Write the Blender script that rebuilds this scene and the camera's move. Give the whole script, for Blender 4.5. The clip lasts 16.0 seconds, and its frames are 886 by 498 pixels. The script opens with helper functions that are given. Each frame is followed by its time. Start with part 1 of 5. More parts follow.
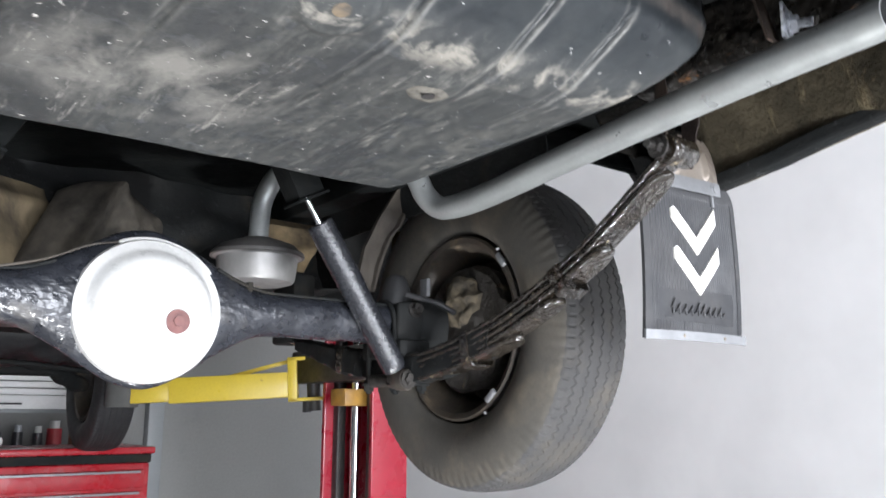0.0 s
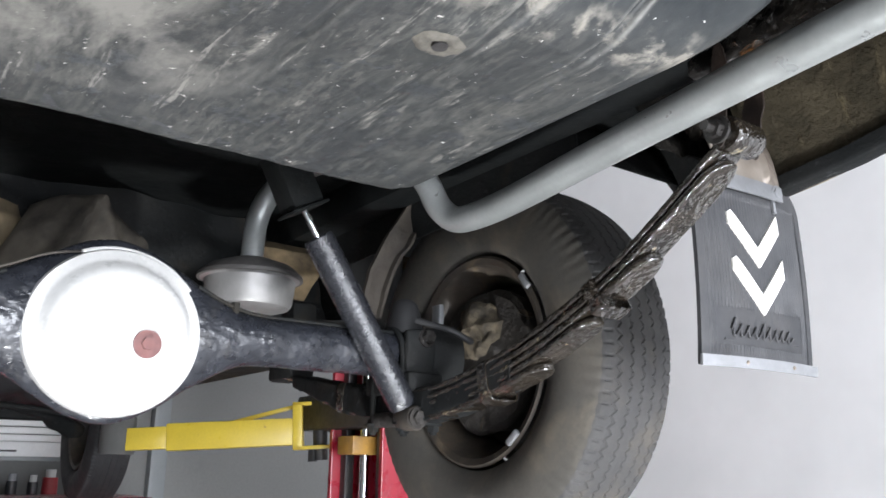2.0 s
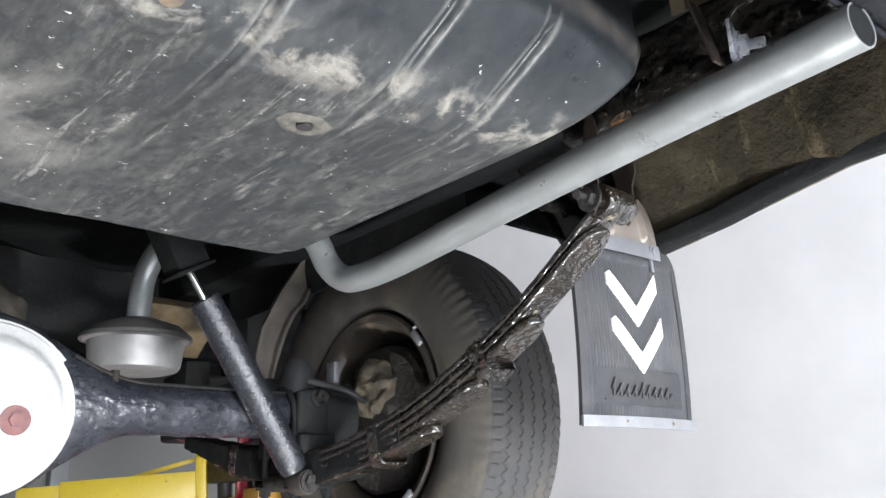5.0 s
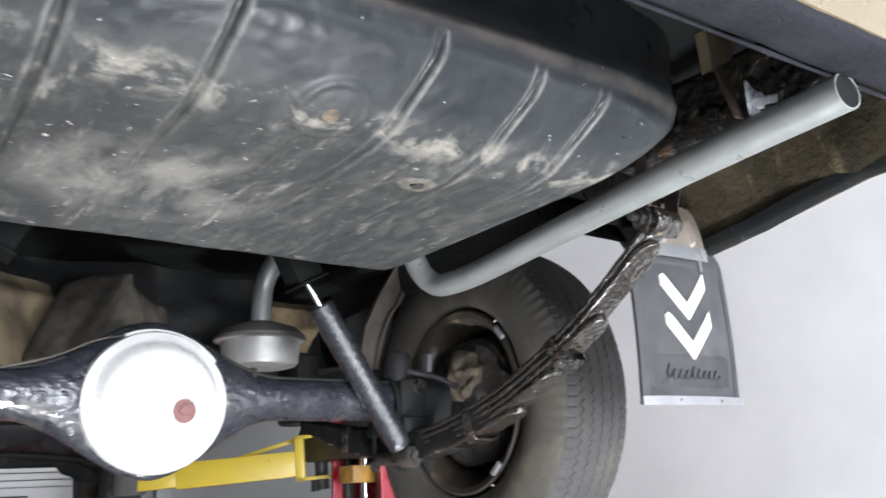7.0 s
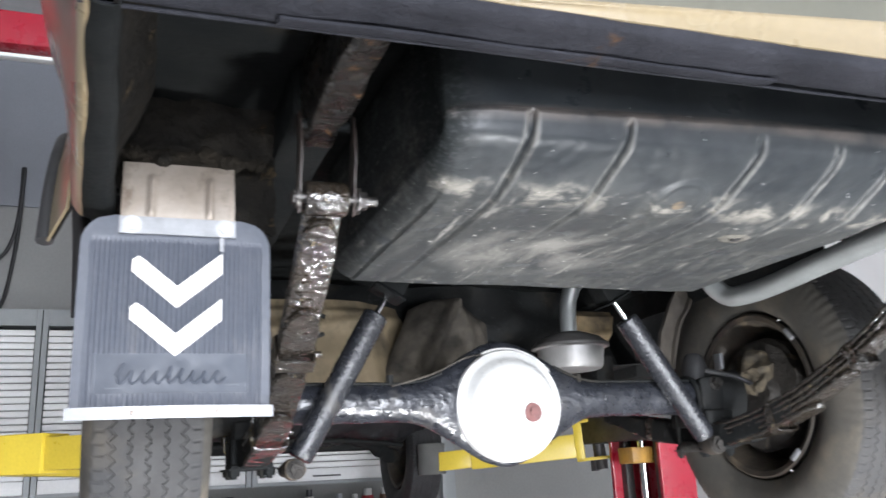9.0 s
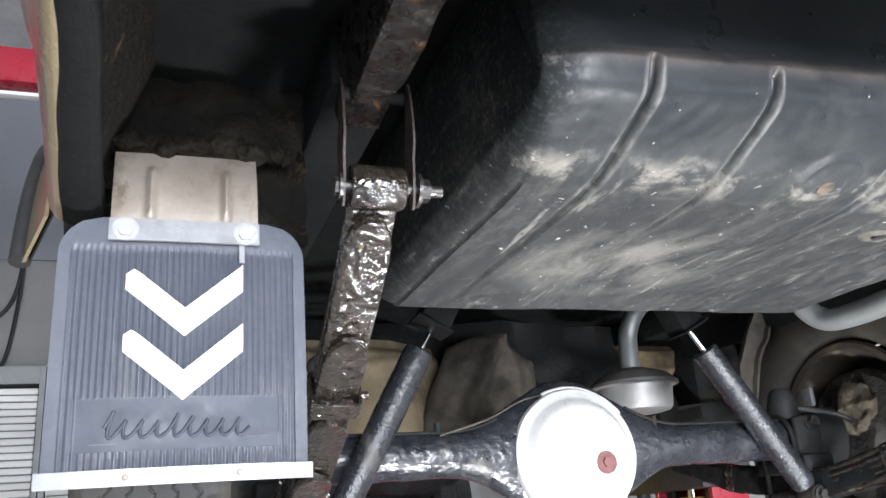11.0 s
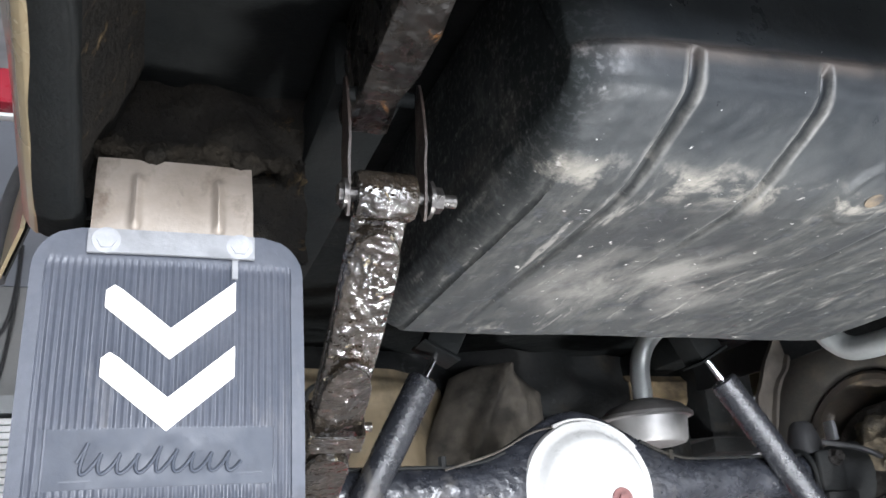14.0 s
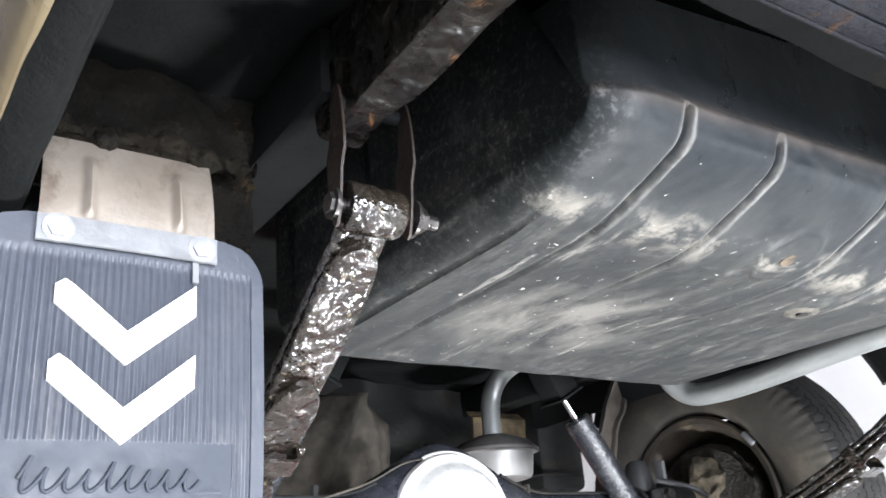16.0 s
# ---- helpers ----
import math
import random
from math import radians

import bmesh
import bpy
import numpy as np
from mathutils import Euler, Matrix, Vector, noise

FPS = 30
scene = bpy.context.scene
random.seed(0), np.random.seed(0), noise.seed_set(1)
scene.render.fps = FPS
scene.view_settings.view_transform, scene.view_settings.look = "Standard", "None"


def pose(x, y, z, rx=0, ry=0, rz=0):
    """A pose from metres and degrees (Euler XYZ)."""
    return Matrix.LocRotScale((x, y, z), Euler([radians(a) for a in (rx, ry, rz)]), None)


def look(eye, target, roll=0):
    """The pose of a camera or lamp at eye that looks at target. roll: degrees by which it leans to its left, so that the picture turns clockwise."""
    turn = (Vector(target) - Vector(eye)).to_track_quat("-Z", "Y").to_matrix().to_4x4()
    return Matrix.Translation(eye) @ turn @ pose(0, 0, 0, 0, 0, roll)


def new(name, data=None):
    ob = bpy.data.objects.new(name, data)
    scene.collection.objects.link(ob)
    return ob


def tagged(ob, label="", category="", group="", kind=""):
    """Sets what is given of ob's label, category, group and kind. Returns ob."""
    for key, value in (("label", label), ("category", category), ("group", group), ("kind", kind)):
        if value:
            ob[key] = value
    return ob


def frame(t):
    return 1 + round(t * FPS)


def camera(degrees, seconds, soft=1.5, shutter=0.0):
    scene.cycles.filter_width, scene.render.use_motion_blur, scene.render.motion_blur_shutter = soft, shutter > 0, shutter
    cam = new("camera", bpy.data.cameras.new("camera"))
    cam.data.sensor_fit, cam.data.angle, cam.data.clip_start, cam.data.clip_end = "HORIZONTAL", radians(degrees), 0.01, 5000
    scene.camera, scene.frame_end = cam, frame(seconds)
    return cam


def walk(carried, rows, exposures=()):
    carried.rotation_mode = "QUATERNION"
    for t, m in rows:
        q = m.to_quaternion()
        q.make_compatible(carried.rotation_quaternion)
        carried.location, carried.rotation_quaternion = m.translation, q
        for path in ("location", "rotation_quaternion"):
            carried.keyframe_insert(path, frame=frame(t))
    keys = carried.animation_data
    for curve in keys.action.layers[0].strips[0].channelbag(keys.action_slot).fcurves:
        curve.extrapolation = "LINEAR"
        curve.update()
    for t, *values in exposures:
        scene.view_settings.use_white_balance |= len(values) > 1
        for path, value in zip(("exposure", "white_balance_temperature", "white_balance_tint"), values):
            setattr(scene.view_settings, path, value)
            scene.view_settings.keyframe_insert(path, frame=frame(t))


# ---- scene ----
cam = camera(56.5, 16.0, shutter=0.5)
PATH = [
    (0, (-0.407, 0.104, 1.53), (0.774, 1.67, 1.919), 0.2),
    (0.5, (-0.459, 0.12, 1.532), (0.739, 1.658, 1.979), 1.8),
    (1, (-0.445, 0.166, 1.518), (0.715, 1.732, 1.966), 2.3),
    (1.5, (-0.342, 0.244, 1.499), (0.789, 1.822, 1.979), 1.6),
    (2, (-0.285, 0.264, 1.514), (0.848, 1.831, 2.025), 0.7),
    (2.5, (-0.247, 0.272, 1.525), (0.912, 1.808, 2.069), 0.3),
    (3, (-0.253, 0.259, 1.534), (0.958, 1.755, 2.078), -0.2),
    (3.5, (-0.257, 0.252, 1.538), (0.985, 1.719, 2.092), -0.7),
    (4, (-0.254, 0.253, 1.544), (1.011, 1.688, 2.126), -1.3),
    (4.2, (-0.251, 0.247, 1.556), (1.021, 1.676, 2.14), -1.5),
    (6.3, (-0.333, 0.148, 1.545), (0.93, 1.583, 2.131), -2.4),
    (6.5, (-0.357, 0.118, 1.544), (0.886, 1.578, 2.114), -2.4),
    (7, (-0.424, 0.065, 1.54), (0.734, 1.602, 2.085), -2.7),
    (7.5, (-0.492, -0.006, 1.547), (0.529, 1.638, 2.053), -2.7),
    (8, (-0.561, -0.137, 1.529), (0.296, 1.599, 2.032), -2.5),
    (8.5, (-0.654, -0.202, 1.548), (0.08, 1.587, 2.059), -2.7),
    (9, (-0.719, -0.147, 1.564), (-0.038, 1.661, 2.083), -2.8),
    (9.2, (-0.748, -0.112, 1.571), (-0.072, 1.693, 2.103), -2.9),
    (11.3, (-0.684, 0.124, 1.588), (-0.041, 1.904, 2.235), -4.8),
    (11.5, (-0.667, 0.135, 1.589), (-0.064, 1.924, 2.247), -4.9),
    (12, (-0.647, 0.156, 1.591), (-0.1, 1.952, 2.28), -4.3),
    (12.5, (-0.648, 0.155, 1.593), (-0.121, 1.956, 2.284), -4.2),
    (13, (-0.643, 0.158, 1.593), (-0.118, 1.957, 2.293), -3.9),
    (13.5, (-0.651, 0.169, 1.595), (-0.094, 1.958, 2.295), -4.0),
    (14, (-0.695, 0.179, 1.599), (-0.037, 1.931, 2.303), -4.2),
    (14.5, (-0.746, 0.203, 1.594), (0.046, 1.895, 2.309), -4.4),
    (15, (-0.779, 0.22, 1.594), (0.142, 1.839, 2.321), -4.7),
    (15.5, (-0.814, 0.239, 1.597), (0.195, 1.799, 2.337), -4.5),
    (16, (-0.831, 0.257, 1.603), (0.259, 1.76, 2.347), -4.7),
]
EXPOSURES = [(0.0, 0.87), (2.0, 0.84), (4.0, 0.94), (7.0, 0.88), (9.0, 1.02), (12.5, 1.04), (15.0, 1.13), (16.0, 1.36)]
walk(cam, [(t, look(eye, target, roll)) for t, eye, target, roll in PATH], EXPOSURES)

# ---------- world, daylight through the open roller door behind the camera ----------
world = bpy.data.worlds.new("sky")
scene.world = world
world.use_nodes = True
wn = world.node_tree
sky = wn.nodes.new("ShaderNodeTexSky")
sky.sky_type = "NISHITA"
sky.sun_disc = False
sky.sun_elevation = radians(43)
sky.sun_rotation = radians(199)
wn.nodes["Background"].inputs[1].default_value = 0.12
wn.links.new(sky.outputs[0], wn.nodes["Background"].inputs[0])


def lamp(name, kind, energy, matrix, colour=(1, 1, 1), size=None):
    data = bpy.data.lights.new(name, kind)
    data.energy, data.color = energy, colour
    if size:
        data.shape, data.size, data.size_y = "RECTANGLE", size[0], size[1]
    ob = new(name, data)
    ob.matrix_world = matrix
    return ob


sun = lamp("sun", "SUN", 5.0, look((0, 0, 0), (0.25, 0.72, -0.72)), (1.0, 0.96, 0.95))
sun.data.angle = radians(0.5)
lamp("door_daylight", "AREA", 430, look((-0.4, -4.55, 1.45), (-0.4, 6.0, 1.45)), (0.86, 0.905, 1.0), (3.1, 2.8))

# added fill lamp, unseen, under the tail: puts glints on the springs and shocks
FILL_AT = Vector((0.12, 0.42, 0.20))
added_fill = lamp("flood_lamp", "AREA", 33, look(FILL_AT, (0.05, 0.95, 1.9)), (0.95, 0.968, 1.0), (0.26, 0.18))

# ---------- materials ----------


def surf(name, base, second=None, scale=9.0, rough=0.6, metal=0.0, bump=0.15, fine=120.0, layers=(), coat=0.0, lift=0.0, spread=(0.35, 0.65), gloss_noise=0.12, spec=0.5, deep=0.004, soft_bump=False, grain_stretch=(1, 1, 1), coat_rough=0.12):
    """A worn surface: two tones at a large and a fine scale, relief, and layers of dirt or wear.
    layers: (colour, roughness, noise scale, from, to, stretch, metal)"""
    m = bpy.data.materials.new(name)
    m.use_nodes = True
    t = m.node_tree
    bsdf = t.nodes["Principled BSDF"]
    co = t.nodes.new("ShaderNodeTexCoord").outputs["Object"]

    def mapped(stretch):
        mp = t.nodes.new("ShaderNodeMapping")
        mp.inputs["Scale"].default_value = stretch
        t.links.new(co, mp.inputs[0])
        return mp.outputs[0]

    def noise_of(s, detail=6.0, stretch=(1, 1, 1), roughness=0.6, warp=0.0):
        n = t.nodes.new("ShaderNodeTexNoise")
        n.inputs["Scale"].default_value = s
        n.inputs["Detail"].default_value = detail
        n.inputs["Roughness"].default_value = roughness
        n.inputs["Distortion"].default_value = warp
        t.links.new(mapped(stretch), n.inputs["Vector"])
        return n.outputs["Fac"]

    def ramp(fac, lo, hi, a=0.0, b=1.0):
        r = t.nodes.new("ShaderNodeMapRange")
        r.inputs["From Min"].default_value, r.inputs["From Max"].default_value = lo, hi
        r.inputs["To Min"].default_value, r.inputs["To Max"].default_value = a, b
        t.links.new(fac, r.inputs["Value"])
        return r.outputs[0]

    def mix(fac, a, b):
        x = t.nodes.new("ShaderNodeMix")
        x.data_type = "RGBA"
        t.links.new(fac, x.inputs["Factor"])
        for sock, v in ((x.inputs["A"], a), (x.inputs["B"], b)):
            if isinstance(v, tuple):
                sock.default_value = (*v, 1)
            else:
                t.links.new(v, sock)
        return x.outputs["Result"]

    def mixf(fac, a, b):
        x = t.nodes.new("ShaderNodeMix")
        t.links.new(fac, x.inputs["Factor"])
        for sock, v in ((x.inputs[2], a), (x.inputs[3], b)):
            if isinstance(v, (int, float)):
                sock.default_value = v
            else:
                t.links.new(v, sock)
        return x.outputs[0]

    second = second or tuple(c * 0.78 for c in base)
    col = mix(ramp(noise_of(scale), *spread), base, second)
    grain = ramp(noise_of(fine, 3.0), 0.3, 0.7)
    col = mix(ramp(grain, 0, 1, 0.0, 0.35), col, tuple(c * 0.7 for c in base))
    rgh = ramp(noise_of(scale * 2.3, 5.0), 0.3, 0.7, max(0.03, rough - gloss_noise), min(1.0, rough + gloss_noise))
    met = metal
    high = noise_of(fine * 0.5, 2.0 if soft_bump else 5.0, grain_stretch, roughness=0.4 if soft_bump else 0.7)
    for colour, lrough, s, lo, hi, stretch, lmetal in layers:
        mask = ramp(noise_of(s, 8.0, stretch, 0.68, 0.4), lo, hi)
        col = mix(mask, col, mix(ramp(noise_of(s * 6), 0.35, 0.65), colour, tuple(c * 0.72 for c in colour)))
        rgh = mixf(mask, rgh, float(lrough))
        met = mixf(mask, met, float(lmetal))
        add = t.nodes.new("ShaderNodeMath")
        add.operation = "ADD"
        t.links.new(high, add.inputs[0])
        t.links.new(ramp(mask, 0, 1, 0, 0.12 if soft_bump else 0.35), add.inputs[1])
        high = add.outputs[0]
    t.links.new(col, bsdf.inputs["Base Color"])
    t.links.new(rgh, bsdf.inputs["Roughness"])
    if isinstance(met, (int, float)):
        bsdf.inputs["Metallic"].default_value = met
    else:
        t.links.new(met, bsdf.inputs["Metallic"])
    bsdf.inputs["Specular IOR Level"].default_value = spec
    bsdf.inputs["Coat Weight"].default_value = coat
    bsdf.inputs["Coat Roughness"].default_value = coat_rough
    if bump:
        b = t.nodes.new("ShaderNodeBump")
        b.inputs["Strength"].default_value = bump
        b.inputs["Distance"].default_value = deep
        t.links.new(high, b.inputs["Height"])
        t.links.new(b.outputs[0], bsdf.inputs["Normal"])
        t.links.new(b.outputs[0], bsdf.inputs["Coat Normal"])
    return m


ONE = (1, 1, 1)
TAN = (0.34, 0.27, 0.17)
UNDERSEAL = surf("black_underseal", (0.0105, 0.0118, 0.0122), (0.018, 0.0178, 0.017), 7, 0.75, bump=0.6, fine=160, spec=0.12,
                 layers=[((0.045, 0.037, 0.026), 0.95, 5, 0.56, 0.78, ONE, 0), ((0.03, 0.032, 0.033), 0.5, 60, 0.60, 0.68, ONE, 0)])
# darker copy of the underseal, with the shade under the tail in its colour
SHADEBLACK = surf("shade_darkened_sealer", (0.0052, 0.0062, 0.0064), (0.009, 0.0096, 0.0092), 9, 0.7, bump=0.5, fine=150, spec=0.1,
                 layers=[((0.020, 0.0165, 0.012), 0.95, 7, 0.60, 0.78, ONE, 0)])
LIP = surf("undersealed_panel_lip", (0.013, 0.0135, 0.017), (0.025, 0.0255, 0.031), 10, 0.62, bump=0.9, fine=150, deep=0.006, spec=0.12,
           layers=[((0.11, 0.065, 0.04), 0.9, 14, 0.64, 0.72, ONE, 0)])
# mud for the pockets and left side, darkened to put shade into the colour
SHADEMUD = surf("shade_darkened_mud", (0.0115, 0.0098, 0.0074), (0.0055, 0.005, 0.0043), 22, 0.85, bump=1.0, fine=110, deep=0.012, spec=0.15,
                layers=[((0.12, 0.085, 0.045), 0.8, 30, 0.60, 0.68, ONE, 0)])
RAIL = surf("rust_flecked_black_rail", (0.0075, 0.0070, 0.0066), (0.015, 0.0128, 0.0105), 25, 0.30, bump=1.0, fine=75, deep=0.012, spec=0.4, soft_bump=True,
            layers=[((0.20, 0.088, 0.025), 0.35, 34, 0.61, 0.69, (1, 0.5, 1), 0), ((0.034, 0.029, 0.022), 0.3, 40, 0.58, 0.68, ONE, 0)])
# lighter mud for the right side, with the light put into its colour
LITMUD = surf("lit_olive_mud", (0.055, 0.046, 0.030), (0.018, 0.0155, 0.011), 12, 0.95, bump=1.0, fine=90, deep=0.01, spec=0.1,
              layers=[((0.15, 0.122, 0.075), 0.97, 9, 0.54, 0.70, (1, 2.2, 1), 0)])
CRUST = surf("dark_mud_crust", (0.020, 0.0165, 0.012), (0.0085, 0.008, 0.007), 20, 0.95, bump=1.0, fine=80, deep=0.012, spec=0.05)
CREAM = surf("cream_body_paint", (0.205, 0.162, 0.096), (0.188, 0.148, 0.088), 3, 0.28, bump=0.03, coat=0.4, gloss_noise=0.05,
             layers=[((0.35, 0.24, 0.11), 0.8, 13, 0.66, 0.8, (1, 1, 0.4), 0)])
def tank_paint():
    """Glossy black paint; road dust and scrapes on the belly, and a crust of dried mud where the belly turns up."""
    m = surf("dusty_black_tank_paint", (0.0155, 0.0182, 0.0208), (0.029, 0.0328, 0.0348), 8, 0.34, bump=0.14, fine=170, gloss_noise=0.10, spec=0.3,
             layers=[((0.034, 0.037, 0.038), 0.5, 14, 0.52, 0.74, (1, 1, 0.4), 0)])
    t = m.node_tree
    bsdf = t.nodes["Principled BSDF"]
    co = t.nodes.new("ShaderNodeTexCoord").outputs["Object"]
    xyz = t.nodes.new("ShaderNodeSeparateXYZ")
    t.links.new(co, xyz.inputs[0])

    def nz(scale, stretch=(1, 1, 1), turn=0.0, detail=8.0, warp=0.3):
        mp = t.nodes.new("ShaderNodeMapping")
        mp.inputs["Scale"].default_value = stretch
        mp.inputs["Rotation"].default_value = (0, 0, radians(turn))
        n = t.nodes.new("ShaderNodeTexNoise")
        n.inputs["Scale"].default_value, n.inputs["Detail"].default_value = scale, detail
        n.inputs["Roughness"].default_value, n.inputs["Distortion"].default_value = 0.66, warp
        t.links.new(co, mp.inputs[0])
        t.links.new(mp.outputs[0], n.inputs["Vector"])
        return n.outputs["Fac"]

    def op(kind, a, b=None, c=None):
        x = t.nodes.new("ShaderNodeMath")
        x.operation = kind
        x.use_clamp = kind in ("MULTIPLY", "MINIMUM")
        for k, v in enumerate((a, b, c)):
            if v is None:
                continue
            if isinstance(v, (int, float)):
                x.inputs[k].default_value = v
            else:
                t.links.new(v, x.inputs[k])
        return x.outputs[0]

    def ramp(fac, lo, hi, a=0.0, b=1.0):
        r = t.nodes.new("ShaderNodeMapRange")
        for k, v in (("From Min", lo), ("From Max", hi), ("To Min", a), ("To Max", b)):
            r.inputs[k].default_value = v
        t.links.new(fac, r.inputs["Value"])
        return r.outputs[0]

    def over(fac, colour, rough):
        for sock, val in (("Base Color", (*colour, 1)), ("Roughness", rough)):
            old = bsdf.inputs[sock].links[0].from_socket
            x = t.nodes.new("ShaderNodeMix")
            if sock == "Base Color":
                x.data_type = "RGBA"
                a, b, r = x.inputs["A"], x.inputs["B"], x.outputs["Result"]
            else:
                a, b, r = x.inputs[2], x.inputs[3], x.outputs[0]
            t.links.new(fac, x.inputs["Factor"])
            t.links.new(old, a)
            b.default_value = val
            t.links.new(r, bsdf.inputs[sock])

    # distance forward of the belly's rear turn, wavering
    fwd = op("ADD", op("ADD", xyz.outputs[1], 0.010), op("MULTIPLY", op("SUBTRACT", nz(11), 0.5), 0.09))
    belly = ramp(fwd, 0.68, 0.76)
    over(op("MULTIPLY", ramp(fwd, 0.625, 0.75), ramp(nz(13, (1, 0.35, 1)), 0.42, 0.70, 0.0, 0.5)), (0.085, 0.087, 0.081), 0.75)
    over(op("MULTIPLY", belly, ramp(nz(4.5), 0.30, 0.62, 0.40, 0.95)), (0.031, 0.033, 0.032), 0.72)
    # a web of dull strokes and smears, crossing one another
    for size, turn, lo in ((70, 40, 0.50), (95, -28, 0.52), (120, 8, 0.54), (60, 70, 0.55)):
        over(op("MULTIPLY", belly, ramp(nz(size, (1, 0.2, 1), turn, 6.0, 0.9), lo, lo + 0.10, 0.0, 0.5)), (0.086, 0.085, 0.078), 0.9)
    over(op("MULTIPLY", belly, ramp(nz(9, (1, 0.3, 1), 38), 0.50, 0.64)), (0.030, 0.032, 0.033), 0.6)
    over(op("MULTIPLY", belly, ramp(nz(30, (1, 0.22, 1), 42), 0.60, 0.68)), (0.165, 0.158, 0.143), 0.9)
    over(op("MULTIPLY", belly, ramp(nz(46, (1, 0.10, 1), -35), 0.61, 0.66)), (0.165, 0.158, 0.146), 0.9)
    over(op("MULTIPLY", belly, ramp(nz(24), 0.56, 0.62)), (0.04, 0.043, 0.045), 0.5)
    over(op("MULTIPLY", belly, ramp(nz(5.5), 0.60, 0.76, 0.0, 0.55)), (0.118, 0.113, 0.10), 0.93)
    over(op("MULTIPLY", belly, ramp(nz(130, (1, 0.5, 1), 20), 0.52, 0.60, 0.0, 0.65)), (0.022, 0.024, 0.025), 0.6)
    # where dust settled thickest
    near = op("SUBTRACT", 1.0, op("ADD", op("POWER", op("MULTIPLY_ADD", xyz.outputs[0], 6.2, 0.95), 2.0), op("POWER", op("MULTIPLY_ADD", xyz.outputs[1], 7.5, -7.2), 2.0)))
    over(op("MULTIPLY", ramp(near, -0.2, 0.8), ramp(nz(14, (1, 0.5, 1), 40), 0.40, 0.60, 0.0, 0.85)), (0.19, 0.182, 0.165), 0.93)
    crust = op("MULTIPLY", ramp(fwd, 0.695, 0.715), ramp(fwd, 0.765, 0.73))
    over(op("MULTIPLY", crust, ramp(nz(17), 0.50, 0.60)), (0.20, 0.187, 0.163), 0.95)
    over(op("MULTIPLY", belly, ramp(nz(75), 0.655, 0.70)), (0.45, 0.43, 0.40), 0.9)
    # scattered light specks on the rear face: chips, and wet glints painted in
    over(ramp(nz(95, (1, 1, 1), 0, 3.0), 0.715, 0.74), (0.45, 0.45, 0.43), 0.7)
    # paler lines along both edges of the ribs, fading forward
    for rx in (-0.320, -0.194, -0.002, 0.126, 0.222):
        d = op("ABSOLUTE", op("ADD", op("SUBTRACT", xyz.outputs[0], rx), op("MULTIPLY", op("SUBTRACT", nz(40), 0.5), 0.006)))
        edge = op("MULTIPLY", ramp(d, 0.0040, 0.0062), ramp(d, 0.0115, 0.0075))
        edge = op("MULTIPLY", edge, ramp(xyz.outputs[2], 1.950, 1.942))
        over(op("MULTIPLY", op("MULTIPLY", edge, ramp(xyz.outputs[1], 0.86, 0.70, 0.0, 1.0)), ramp(nz(30), 0.36, 0.62, 0.1, 0.85)), (0.15, 0.147, 0.138), 0.5)
    # dull brown wear along the crease of the rear face
    crease = op("ADD", xyz.outputs[2], op("MULTIPLY", xyz.outputs[0], -0.049))
    seam = op("MULTIPLY", ramp(crease, 1.948, 1.957), ramp(crease, 1.972, 1.963))
    over(op("MULTIPLY", seam, ramp(nz(16), 0.34, 0.60, 0.08, 0.55)), (0.115, 0.095, 0.082), 0.42)
    # black sealer sprayed over one end, breaking up into specks
    end = op("ADD", op("ADD", xyz.outputs[0], op("MULTIPLY", op("SUBTRACT", nz(18), 0.5), 0.09)), op("MULTIPLY", op("SUBTRACT", nz(150), 0.5), 0.15))
    end = op("ADD", end, ramp(fwd, 0.62, 0.80, 0.012, 0.030))
    over(ramp(end, -0.350, -0.405), (0.010, 0.0115, 0.0112), 0.8)
    t.links.new(ramp(end, -0.369, -0.400, 0.3, 0.05), bsdf.inputs["Specular IOR Level"])
    return m


TANKMAT = tank_paint()
AXLEMAT = surf("wet_black_axle_paint", (0.0105, 0.0115, 0.0145), (0.028, 0.030, 0.036), 22, 0.31, bump=0.5, fine=200, coat=0.25, deep=0.005, soft_bump=True, gloss_noise=0.18, grain_stretch=(0.7, 1, 1), coat_rough=0.16,
               layers=[((0.085, 0.079, 0.072), 0.5, 11, 0.58, 0.74, (0.8, 1, 1), 0), ((0.42, 0.42, 0.42), 0.4, 60, 0.67, 0.72, (0.5, 1, 1), 0)])
GREASE = surf("oily_black_spring_steel", (0.010, 0.0085, 0.007), (0.026, 0.020, 0.014), 30, 0.16, bump=0.75, fine=210, coat=1.0, deep=0.0065, soft_bump=True, gloss_noise=0.12, coat_rough=0.09,
              layers=[((0.025, 0.019, 0.014), 0.22, 18, 0.54, 0.70, (1, 0.6, 1), 0), ((0.30, 0.25, 0.16), 0.25, 48, 0.625, 0.69, ONE, 0), ((0.075, 0.030, 0.021), 0.3, 14, 0.62, 0.72, ONE, 0)])
SHACKLE = surf("brown_oily_shackle_steel", (0.035, 0.024, 0.019), (0.014, 0.011, 0.010), 40, 0.42, bump=0.5, fine=220, spec=0.4)
SHOCKMAT = surf("worn_black_shock_paint", (0.012, 0.013, 0.016), (0.022, 0.023, 0.026), 18, 0.25, bump=0.45, fine=210, spec=0.5, coat=0.3,
                layers=[((0.085, 0.077, 0.066), 0.7, 16, 0.62, 0.80, (1, 1, 0.35), 0), ((0.24, 0.23, 0.215), 0.5, 120, 0.71, 0.75, ONE, 0)])
